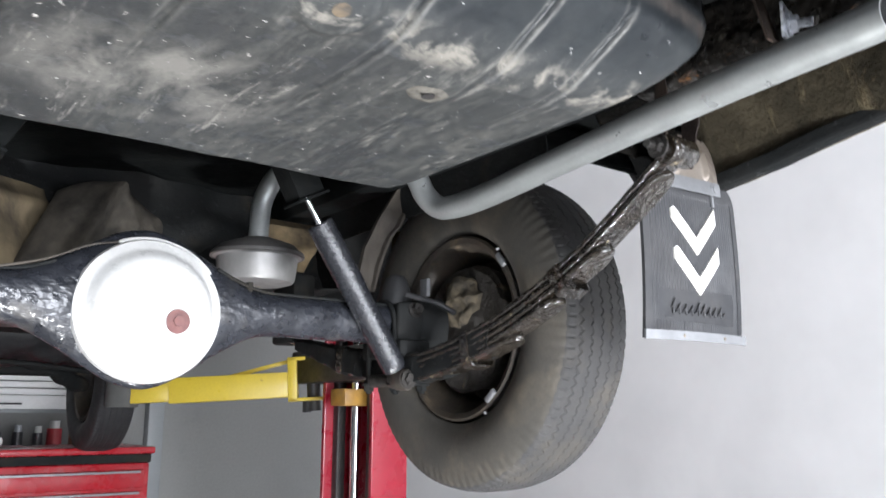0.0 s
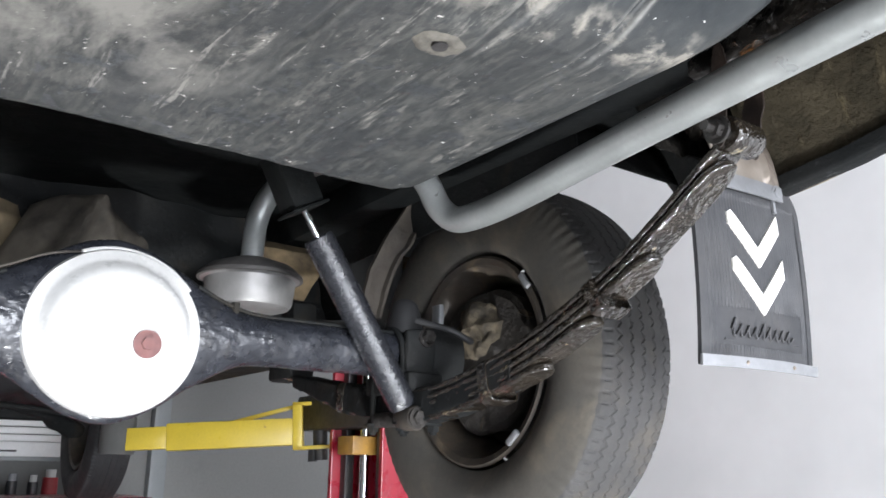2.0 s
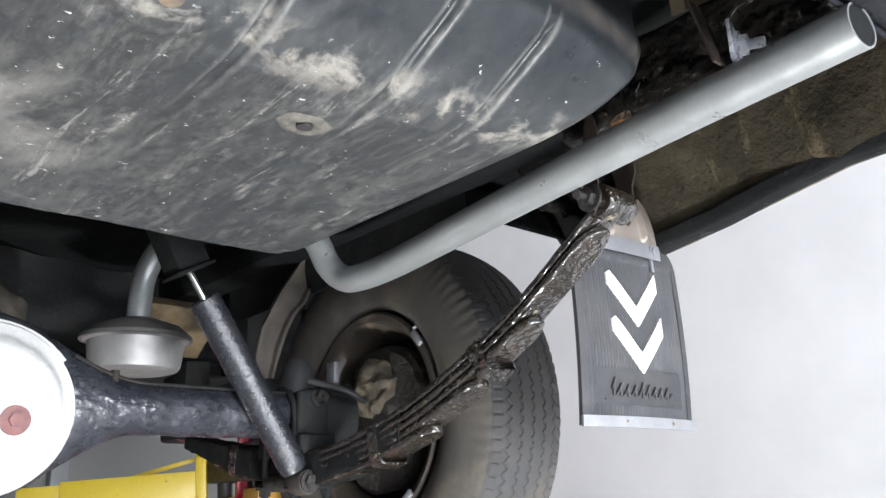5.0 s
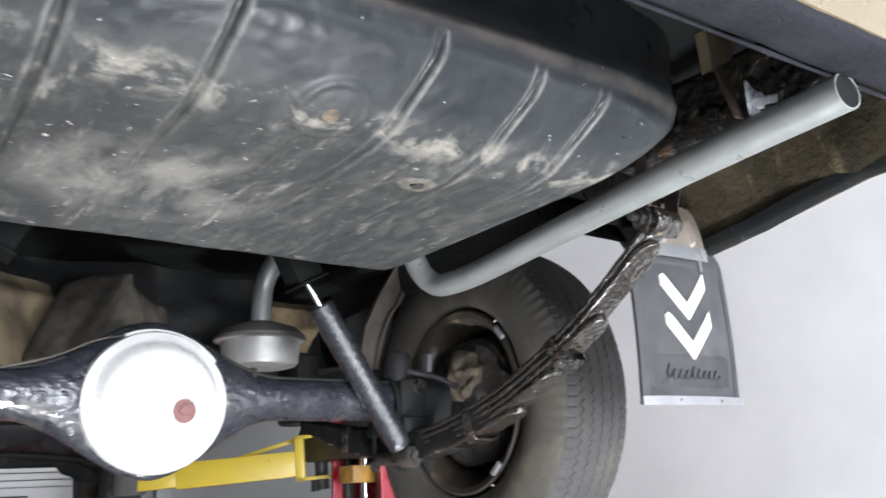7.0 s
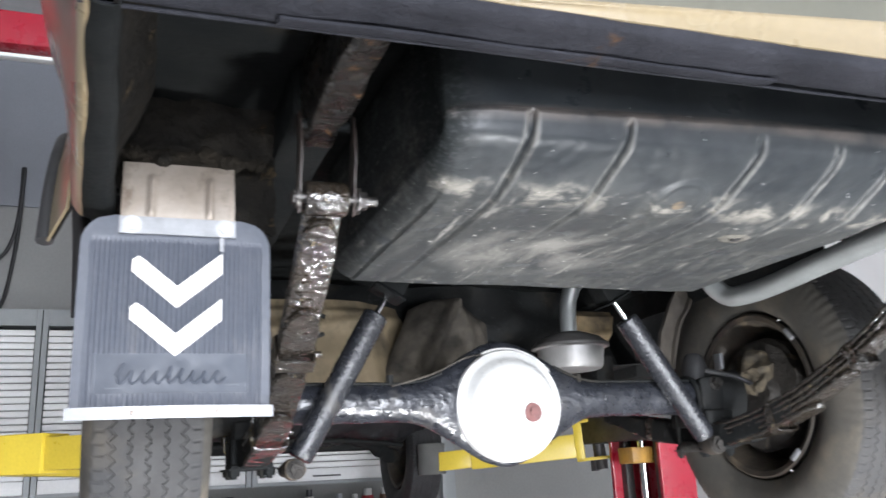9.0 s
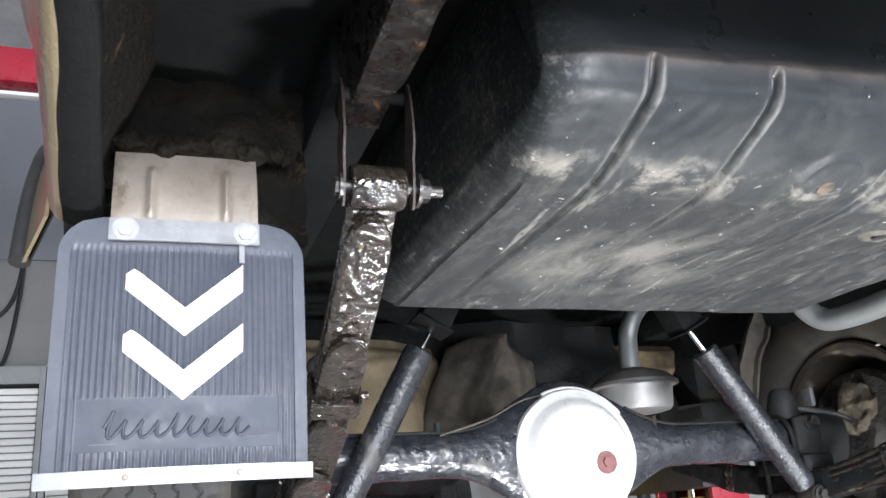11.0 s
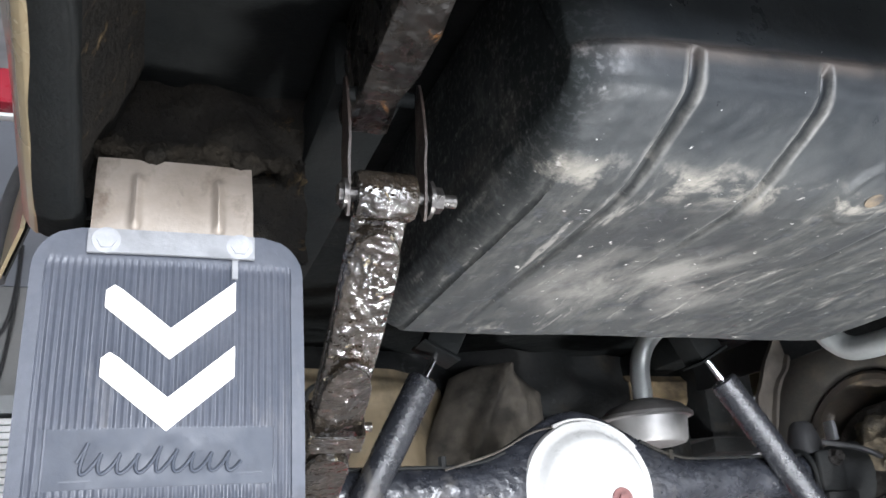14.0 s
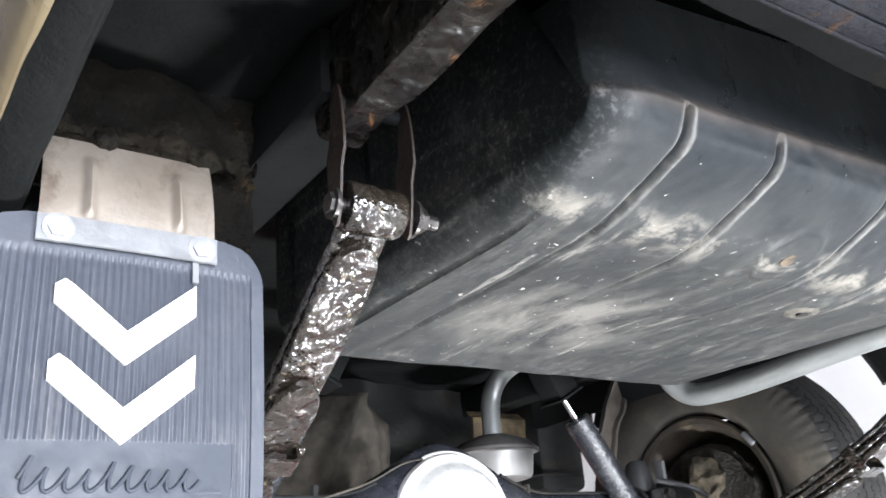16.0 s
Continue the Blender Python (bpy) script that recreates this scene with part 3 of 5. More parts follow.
def tyre(sx, centre, R=0.325, w=0.172):
    """Tread with zigzag grooves and blocks, shoulders, side walls and beads."""
    h = w / 2
    prof = [(-0.068, 0.192), (-0.078, 0.20), (-0.086, 0.215), (-0.092, 0.235), (-0.0935, 0.255), (-0.091, 0.275), (-0.086, 0.292), (-0.082, 0.303), (-0.077, 0.312)]
    tread = [(-0.073 + 0.146 * i / 64, R - 0.009 * abs(-1 + 2 * i / 64) ** 3) for i in range(65)]
    prof = prof + tread + [(-x, r) for x, r in prof[::-1]]
    first, last = 9, 9 + 64

    def cut(i, a, x, r):
        if i < first or i > last:
            return 0.0012 * math.sin(a * 90) if 6 <= i <= 8 or i >= last + 1 and i <= last + 3 else 0.0
        n = 108
        d = 0.0
        tri = abs(((a * n / math.tau) % 1) * 2 - 1) * 2 - 1
        for gx in (-0.050, -0.025, 0.0, 0.025, 0.050):
            if abs(gx) < 0.04 and abs(tri) > 0.62:
                continue
            if abs(x - gx - 0.0048 * tri * (1 if gx > 0 else -1)) < (0.0018 if abs(gx) > 0.04 else 0.0013):
                d = -0.0036
        if abs(x) > 0.060 and (a * n / math.tau + 0.25) % 1 < 0.13:
            d = -0.0022
        return d

    return lathe(bmesh.new(), prof, centre, 108 * 8, sx, cut)


def road_wheel(name, sx, centre, label, tread=None, wall=None):
    t = part(name, lathe(bmesh.new(), [(-0.074, 0.188), (-0.078, 0.183), (-0.073, 0.172), (-0.05, 0.166), (-0.02, 0.150), (0.0, 0.147), (0.05, 0.150), (0.066, 0.17), (0.074, 0.183), (0.07, 0.188), (0.062, 0.176), (0.045, 0.156), (0.0, 0.152), (-0.03, 0.158), (-0.058, 0.176), (-0.074, 0.188)], centre, 72, sx), RIMMAT, car, label, 35)
    ob = part("tyre", tyre(sx, centre), tread or RUBBER, t, "dusty black tyre with a zigzag tread", 38)
    ob.data.materials.append(wall or WALLRUB)
    for f in ob.data.polygons:
        c = f.center
        if math.hypot(c.y - centre[1], c.z - centre[2]) < 0.309:
            f.material_index = 1
    # the wheel's disc with holes, set towards the outside
    bm = lathe(bmesh.new(), [(0.03, 0.150), (0.045, 0.13), (0.036, 0.10), (0.03, 0.075), (0.032, 0.03), (0.034, 0.001)], centre, 48, sx)
    part("wheel_disc", bm, RIMMAT, t)
    return t


WX = 0.70
rw = road_wheel("road_wheel", 1, (WX, AY - 0.03, AZ), "dusty road wheel with a worn black rim")
lw = road_wheel("road_wheel", -1, (-WX, AY, AZ), "dusty road wheel with a worn black rim")
for ang, wr in ((51, 0.188), (141, 0.178)):
    a = radians(ang)
    c = Vector((WX - 0.082, AY - 0.03 - wr * math.sin(a), AZ + wr * math.cos(a)))
    bm = boxed((-0.004, -0.016, -0.006), (0.004, 0.016, 0.006), 0.003, Matrix.Translation(c) @ Matrix.Rotation(a, 4, "X"))
    part("wheel_weight", bm, ALU, rw, "bare lead wheel weight")


def rear_axle():
    """A banjo housing: tapered tubes that swell into a round centre."""
    bm = bmesh.new()

    def f(u, v):
        x = -0.56 + 1.12 * u
        a = v * math.tau
        s = abs(x - 0.014)
        k = max(0.0, 1 - s / 0.235)
        k = k * k * (3 - 2 * k)
        rz, ry = 0.039 + 0.093 * k ** 1.15, 0.039 - 0.006 * k
        ang = math.cos(a), math.sin(a)
        p = Vector((x, TY + ry * ang[0], AZ + 0.002 - 0.005 * k + rz * ang[1]))
        return p + Vector((0, 1, 1)) * 0.002 * noise.noise(p * 25)

    sheet(bm, f, 110, 40)
    bmesh.ops.remove_doubles(bm, verts=bm.verts, dist=0.0005)
    return bm


axle = part("rear_axle", rear_axle(), AXLEMAT, car, "wet-looking black rear axle housing", 60)
DC = Vector((0.014, TY - 0.040, 1.690))


def diff_cover():
    """A pressed dome with a flat flange, facing the rear."""
    bm = bmesh.new()
    prof = [(0.119, 0.022), (0.121, 0.010), (0.118, 0.002), (0.106, -0.002), (0.100, -0.006), (0.094, -0.020), (0.080, -0.030), (0.055, -0.036), (0.028, -0.039), (0.0005, -0.040)]
    seg = 80
    rows = []
    for k in range(seg):
        a = k * math.tau / seg
        rows.append([bm.verts.new(DC + Vector((r * math.cos(a), d, r * math.sin(a) * 0.97))) for r, d in prof])
    for k in range(seg):
        for i in range(len(prof) - 1):
            bm.faces.new((rows[k][i], rows[(k + 1) % seg][i], rows[(k + 1) % seg][i + 1], rows[k][i + 1]))
    return bm


cover = part("differential_cover", diff_cover(), WHITEPAINT, axle, "glossy white painted domed differential cover", 50)
PC = Vector((0.046, 1.4035, 1.671))
bm = cyl(bmesh.new(), PC + Vector((0, 0.012, 0)), PC, 0.021, 32, 0.019)
cyl(bm, PC, PC - Vector((0, 0.004, 0)), 0.009, 6)
part("filler_plug", bm, PLUGRED, axle, "dull red filler plug")
# a weld bead over the cover, running out as a thin line along the housing
bm = tube(bmesh.new(), [DC + Vector((0.124 * math.cos(radians(a)), 0.012, 0.120 * math.sin(radians(a)))) for a in range(36, 118, 4)], 0.003, 8, wob=0.6)
part("weld_bead", bm, WHITEPAINT, axle)
bm = tube(bmesh.new(), smooth_path([DC + Vector((-0.056, 0.010, 0.107)), (-0.085, TY - 0.030, 1.787), (-0.15, TY - 0.030, 1.757), (-0.24, TY - 0.030, 1.732)], 6), 0.0017, 8, wob=0.5)
part("weld_line", bm, BRACKET, axle)
for sx in (1, -1):
    bm = lathe(bmesh.new(), [(-0.02, 0.001), (-0.022, 0.05), (-0.005, 0.06), (-0.003, 0.122), (0.01, 0.13), (0.035, 0.128), (0.05, 0.118), (0.05, 0.001)], (sx * 0.65, AY - 0.015 - 0.015 * sx, AZ), 48, sx)
    bmesh.ops.subdivide_edges(bm, edges=bm.edges, cuts=2, use_grid_fill=True)
    rough_up(bm, 0.008, 22)
    part("brake_drum", bm, DRUM, axle, "dust-caked brake drum")
    bm = cyl(bmesh.new(), (sx * 0.53, TY, AZ), (sx * 0.605, AY + 0.01, AZ), 0.05, 28, 0.062)
    part("axle_flange", bm, UNDERSEAL, axle)
    bm = lathe(bmesh.new(), [(-0.026, 0.001), (-0.025, 0.022), (-0.012, 0.044), (0.0, 0.054), (0.02, 0.055), (0.02, 0.001)], (sx * 0.632, AY - 0.015 - 0.015 * sx, AZ + 0.05), 40, sx)
    bmesh.ops.subdivide_edges(bm, edges=bm.edges, cuts=2, use_grid_fill=True)
    rough_up(bm, 0.013, 40)
    part("backing_plate", bm, HUBMUD, axle, "tan mud-crusted backing plate", 60)
    run = [(sx * 0.58, AY - 0.03, AZ + 0.035)]
    for d in (0.50, 0.42, 0.34, 0.28, 0.22, 0.17, 0.13):
        k = max(0.0, 1 - abs(sx * d - 0.014) / 0.235)
        k = k * k * (3 - 2 * k)
        run.append((sx * d, TY - 0.022, AZ + 0.002 - 0.005 * k + 0.85 * (0.039 + 0.093 * k ** 1.15) + 0.003))
    bm = tube(bmesh.new(), smooth_path(run, 6), 0.003, 8)
    part("brake_pipe", bm, UNDERSEAL, axle)
bm = boxed((0.593, 1.486, 1.768), (0.603, 1.512, 1.806), 0.002)
part("adjuster_tab", bm, ALU, axle, "bare metal adjuster tab")
for bx in (0.19, -0.24):
    bm = cyl(bmesh.new(), (bx, TY - 0.02, AZ + 0.035), (bx, TY - 0.02, AZ + 0.055), 0.007, 6)
    part("breather_stub", bm, UNDERSEAL, axle)


def leaf_spring(sx):
    SX = 0.516 * sx
    line = smooth_path([(0, 0.79, 1.885), (0, 0.90, 1.81), (0, 1.0, 1.752), (0, 1.18, 1.678), (0, 1.38, 1.636), (0, 1.54, 1.646), (0, 1.68, 1.662), (0, 1.85, 1.688), (0, 2.05, 1.715)], 26)
    root = None
    spans = ((0.795, 1.93, 0.0, 0.0245), (0.803, 1.88, 0.0115, 0.0245), (0.925, 1.83, 0.0225, 0.024), (1.028, 1.76, 0.0335, 0.0235), (1.122, 1.70, 0.0435, 0.0235))
    for n, (ya, yb, drop, hw) in enumerate(spans):
        pts = [p for p in line if ya <= p.y <= yb]
        m = len(pts) - 1

        def f(u, v, pts=pts, m=m, drop=drop, hw=hw, n=n):
            p = pts[round(v * m)]
            q = pts[min(m, round(v * m) + 1)] - pts[max(0, round(v * m) - 1)]
            nr = Vector((0, -q.z, q.y)).normalized()
            a = u * math.tau
            c, s = math.cos(a), math.sin(a)
            lump = 0.0014 * noise.noise(Vector((SX + c * 1.5, p.y * 45, n * 3.0 + s))) + 0.0006 * noise.noise(Vector((c * 4, p.y * 160, n * 3.0 + s * 2)))
            # the lower leaves end in rounded tongues that stand off a little
            end = min(p.y - pts[0].y, pts[-1].y - p.y) if n else 1.0
            if end < 0.035:
                k = 1 - end / 0.035
                hw = 0.024 * math.sqrt(max(0.04, 1 - k * k))
                lump -= (0.004 if p.y < AY else 0.0) * k * k
            return Vector((SX + math.copysign(abs(c) ** 0.35, c) * hw, p.y, p.z)) + nr * (math.copysign(abs(s) ** 0.5, s) * 0.0056 - drop + lump)

        bm = sheet(bmesh.new(), f, 28, m, wrap_u=True)
        bmesh.ops.holes_fill(bm, edges=bm.edges, sides=40)
        ob = part("leaf_spring" if root is None else "leaf", bm, GREASE, root or car, "oily black multi-leaf spring" if root is None else "", 60)
        root = root or ob
    # an added black block hides the gaps, so the leaves read as one dark stack
    pack = [p for p in line if 1.17 <= p.y <= 1.875]

    def packed(u, v):
        p = pack[round(v * (len(pack) - 1))]
        a = u * math.tau
        c, s = math.cos(a), math.sin(a)
        lo = 0.050 - 0.030 * max(0.0, (v - 0.70) / 0.30)
        wide = 0.0240 + 0.0022 * min(1.0, max(0.0, (p.y - 1.36) / 0.08))
        m = 0.0022 * noise.noise(Vector((p.y * 40, c * 2, s * 3))) + 0.001 * noise.noise(Vector((p.y * 110, c * 4, s * 9)))
        zz = p.z + (0.007 - lo) / 2 + math.copysign(abs(s) ** 0.3, s) * (0.007 + lo) / 2
        return Vector((SX + math.copysign(abs(c) ** 0.3, c) * wide + m, p.y, zz + m))

    bm = sheet(bmesh.new(), packed, 40, len(pack) - 1, wrap_u=True)
    bmesh.ops.holes_fill(bm, edges=bm.edges, sides=60)
    part("grease_pack", bm, UNDERSEAL, root, "black block added to fill the gaps between the leaves", 50)
    # rolled rear eye with its bolt, the shackle plates either side
    E = Vector((SX, 0.788, 1.888))
    bm = cyl(bmesh.new(), E - Vector((0.0255, 0, 0)), E + Vector((0.0255, 0, 0)), 0.0195, 40, rings=((0.06, 0.021), (0.94, 0.021)))
    part("spring_eye", bm, GREASE, root)
    for dx in (0.0315 * sx, -0.035 * sx):
        def plate(u, v, dx=dx):
            a = u * math.tau
            c, s = math.cos(a), math.sin(a)
            return Vector((SX + dx + (v - 0.5) * 0.0024, E.y + 0.012 * c - 0.006 * (s > 0), E.z + 0.045 + 0.055 * s + 0.01 * s))
        bm = sheet(bmesh.new(), plate, 24, 1, wrap_u=True)
        bmesh.ops.holes_fill(bm, edges=bm.edges, sides=40)
        part("shackle_plate", bm, SHACKLE, root, "brown oily shackle plate")
    bm = cyl(bmesh.new(), E - Vector((0.038, 0, 0)), E + Vector((0.038, 0, 0)), 0.006, 16)
    hexbolt(bm, E - Vector((sx * 0.040, 0, 0)), (-sx, 0, 0), 0.0115, 0.011)
    cyl(bm, E - Vector((sx * 0.05, 0, 0)), E - Vector((sx * 0.064, 0, 0)), 0.006, 14)
    hexbolt(bm, E + Vector((sx * 0.0345, 0, 0)), (sx, 0, 0), 0.009, 0.005)
    part("shackle_bolt", bm, GREASYBOLT, root, "greasy shackle bolt")
    bm = cyl(bmesh.new(), E + Vector((-0.031, 0, 0.096)), E + Vector((0.031, 0, 0.096)), 0.007, 16)
    part("shackle_pin", bm, SHADEBLACK, root)
    # dark discs paint shaded locating holes near the second and third leaves' ends
    for hy, hz in ((0.824, 1.8475), (0.972, 1.7455)):
        h = Vector((SX + 0.003 * sx, hy, hz))
        part("leaf_hole", cyl(bmesh.new(), h + Vector((0, -0.0022, -0.0042)), h + Vector((0, 0.003, 0.006)), 0.0055, 20), UNDERSEAL, root, "dark disc standing in for a shaded locating hole")
    # rebound clips and U-bolts
    for y, zz, hh, lean in ((1.008, 1.749, 0.036, -27), (1.235, 1.663, 0.052, -14), (1.66, 1.660, 0.040, 7)):
        m = Matrix.Translation((SX, y, zz - 0.006)) @ Matrix.Rotation(radians(lean), 4, "X")

        def strap(u, v, m=m, hh=hh):
            a = u * math.tau
            c, s = math.cos(a), math.sin(a)
            x = math.copysign(abs(c) ** 0.3, c) * 0.0285
            z = (0.012 - hh) / 2 + math.copysign(abs(s) ** 0.3, s) * (hh + 0.014) / 2
            w = noise.noise(Vector((x * 60, v * 2, z * 60 + y * 9))) * 0.0018
            return m @ Vector((x + c * w, -0.011 + 0.022 * v + w, z + s * w))

        def outward(u, v, m=m):
            a = u * math.tau
            return m.to_3x3() @ Vector((-math.cos(a), 0, -math.sin(a))) * 0.003

        bm = sheet(bmesh.new(), strap, 48, 5, outward, wrap_u=True)
        cyl(bm, m @ Vector((0.026, 0, -hh * 0.4)), m @ Vector((0.038, 0, -hh * 0.4)), 0.005, 12)
        part("rebound_clip", bm, GREASE, root, "crusty oily spring clip")
    bm = boxed((SX - 0.038, TY - 0.06, 1.581), (SX + 0.038, TY + 0.06, 1.592), 0.003)
    rough_up(bm, 0.002, 30)
    part("spring_plate", bm, UNDERSEAL, root)
    for dx in (-0.032, 0.032):
        arc = [(SX + dx, TY - 0.046 * math.cos(radians(k)), AZ + 0.046 * math.sin(radians(k))) for k in range(0, 181, 12)]
        bm = tube(bmesh.new(), [(SX + dx, TY - 0.046, 1.566), *arc, (SX + dx, TY + 0.046, 1.566)], 0.006, 12)
        for yy in (TY - 0.046, TY + 0.046):
            hexbolt(bm, (SX + dx, yy, 1.583), (0, 0, -1), 0.011, 0.012)
        part("u_bolt", bm, UNDERSEAL, root)
    bm = boxed((SX - 0.036, TY - 0.07, 1.634), (SX + 0.036, TY + 0.07, 1.668), 0.006)
    part("spring_seat", bm, UNDERSEAL, root)
    # rubber bump stop on the axle, the wet clamp plate beside it, and the brake hose
    part("bump_stop", cyl(bmesh.new(), (0.522 * sx, TY + 0.01, AZ + 0.030), (0.522 * sx, TY + 0.01, AZ + 0.105), 0.033, 28, 0.014, rings=((0.25, 0.034), (0.6, 0.029), (0.9, 0.022))), BLACKRUB, root, "worn black rubber bump stop")
    bm = boxed((SX - 0.034, TY - 0.060, 1.668), (SX + 0.026, TY - 0.042, 1.742), 0.006)
    bmesh.ops.subdivide_edges(bm, edges=bm.edges, cuts=3, use_grid_fill=True)
    rough_up(bm, 0.004, 45)
    part("clamp_plate", bm, UNDERSEAL, root, "wet black clamp plate")
    part("clamp_bolt", hexbolt(bmesh.new(), (SX + 0.006 * sx, TY - 0.060, 1.728), (0, -1, 0.2), 0.011, 0.014), GREASYBOLT, root)
    bm = tube(bmesh.new(), smooth_path([(0.60 * sx, AY - 0.05, 1.73), (0.572 * sx, AY - 0.085, 1.722), (0.54 * sx, AY - 0.075, 1.738), (0.50 * sx, AY - 0.03, 1.757)], 8), 0.0055, 10)
    part("brake_hose", bm, BLACKRUB, root, "black brake hose")
    return root


for sx in (1, -1):
    leaf_spring(sx)


def shock(sx):
    lo, hi = (Vector((0.488, 1.422, 1.591)), Vector((0.266, 1.440, 1.945))) if sx > 0 else (Vector((-0.443, 1.422, 1.579)), Vector((-0.241, 1.425, 1.935)))
    d = (hi - lo).normalized()
    cap = lo + d * 0.335
    root = part("shock_absorber", cyl(bmesh.new(), lo + d * 0.022, cap, 0.021, 36, 0.0235, rings=((0.02, 0.0235), (0.06, 0.024), (0.55, 0.0245), (0.555, 0.0255), (0.99, 0.0255))), SHOCKMAT, car, "worn black tubular shock absorber with a bright rod", 30)
    bm = cyl(bmesh.new(), cap - d * 0.02, cap + d * 0.055, 0.006, 16)
    part("piston_rod", bm, CHROME, root, "bright chromed rod")
    bm = cyl(bmesh.new(), lo - Vector((0, 0.022, 0)), lo + Vector((0, 0.022, 0)), 0.0185, 32, rings=((0.08, 0.020), (0.92, 0.020)))
    rough_up(bm, 0.002, 50)
    part("lower_eye", bm, RIMMAT, root, "dirt-caked lower eye")
    bm = cyl(bmesh.new(), lo - Vector((0, 0.028, 0)), lo + Vector((0, 0.10, 0)), 0.013, 20)
    hexbolt(bm, lo - Vector((0, 0.026, 0)), (0, -1, 0), 0.012, 0.009)
    part("eye_bolt", bm, DRUM, root, "rusty lower bolt")
    # the upper mounting bracket, a folded channel
    t = cap + d * 0.05
    bm = boxed((t.x - 0.028, t.y - 0.026, t.z + 0.004), (t.x + 0.028, t.y + 0.030, t.z + 0.10), 0.003)
    box(bm, (t.x - 0.034, t.y - 0.030, t.z - 0.002), (t.x + 0.034, t.y + 0.034, t.z + 0.003), 0.001)
    bmesh.ops.rotate(bm, cent=t, matrix=Matrix.Rotation(radians(sx * -28), 3, "Y"), verts=bm.verts)
    part("upper_bracket", bm, SHADEBLACK, root, "black folded mounting bracket")
    return root


for sx in (1, -1):
    shock(sx)

# exhaust: tail pipe, its hanger, the can and its riser
pts = smooth_path([(0.402, 0.44, 1.918), (0.425, 0.65, 1.915), (0.455, 0.95, 1.904), (0.470, 1.14, 1.893), (0.475, 1.240, 1.893), (0.474, 1.286, 1.901), (0.463, 1.312, 1.926), (0.450, 1.326, 1.965), (0.433, 1.352, 2.005), (0.40, 1.42, 2.035), (0.36, 1.55, 2.048), (0.335, 1.66, 2.03), (0.315, 1.70, 1.975), (0.307, 1.70, 1.885)], 8)
tail = part("tailpipe", tube(bmesh.new(), pts, 0.0212, 32, 0.002, 0.015), SILVER, car, "matt silver-painted exhaust tailpipe", 60)
# solid black plug just inside the end, painting the shade of the bore
part("bore", cyl(bmesh.new(), (0.4020, 0.4408, 1.9180), (0.425, 0.65, 1.915), 0.0188, 24), UNDERSEAL, tail, "black plug standing in for the shade in the pipe")
bm = bmesh.new()
prof = [(0.0, 0.001), (0.0, 0.048), (0.004, 0.058), (0.012, 0.062), (0.060, 0.066), (0.063, 0.072), (0.068, 0.072), (0.085, 0.060), (0.097, 0.042), (0.104, 0.024), (0.106, 0.001)]
seg = 48
rows = [[bm.verts.new((0.308 + 1.28 * r * math.cos(k * math.tau / seg), 1.70 + 1.28 * r * math.sin(k * math.tau / seg), 1.791 + 0.9 * h)) for h, r in prof] for k in range(seg)]
for k in range(seg):
    for i in range(len(prof) - 1):
        bm.faces.new((rows[k][i], rows[(k + 1) % seg][i], rows[(k + 1) % seg][i + 1], rows[k][i + 1]))
can = part("exhaust_can", bm, CANMAT, car, "round brushed-steel exhaust can with a dark lid", 30)
bm = bmesh.new()
rows = [[bm.verts.new((0.308 + 1.28 * r * math.cos(k * math.tau / seg), 1.70 + 1.28 * r * math.sin(k * math.tau / seg), 1.791 + 0.9 * h)) for h, r in ((0.062, 0.066), (0.064, 0.0765), (0.071, 0.076), (0.091, 0.060), (0.108, 0.026), (0.111, 0.001))] for k in range(seg)]
for k in range(seg):
    for i in range(5):
        bm.faces.new((rows[k][i], rows[(k + 1) % seg][i], rows[(k + 1) % seg][i + 1], rows[k][i + 1]))
part("can_lid", bm, CANLID, can, "dirty dark lid")
def strap_plate(u, v):
    w = 0.012 - 0.002 * v
    return Vector((0.397 + (2 * u - 1) * w, 0.562 + 0.02 * v, 1.934 + 0.075 * v))


part("rusty_strap", sheet(bmesh.new(), strap_plate, 6, 12, (0, 0.003, 0)), RUSTY, tail, "rusty brown hanger strap")
bm = boxed((0.396, 0.555, 1.936), (0.434, 0.559, 1.978), 0.001, Matrix.Translation((0.415, 0.557, 1.957)) @ Matrix.Rotation(radians(18), 4, "Z") @ Matrix.Translation((-0.415, -0.557, -1.957)))
part("hanger_strap", bm, BOLT, tail, "bright plated hanger strap")
bm = hexbolt(bmesh.new(), (0.417, 0.554, 1.957), (0.3, -1, -0.1), 0.010, 0.009)
cyl(bm, (0.417, 0.554, 1.957), (0.424, 0.531, 1.954), 0.0052, 12)
part("hanger_bolt", bm, BOLT, tail, "bright new plated bolt")


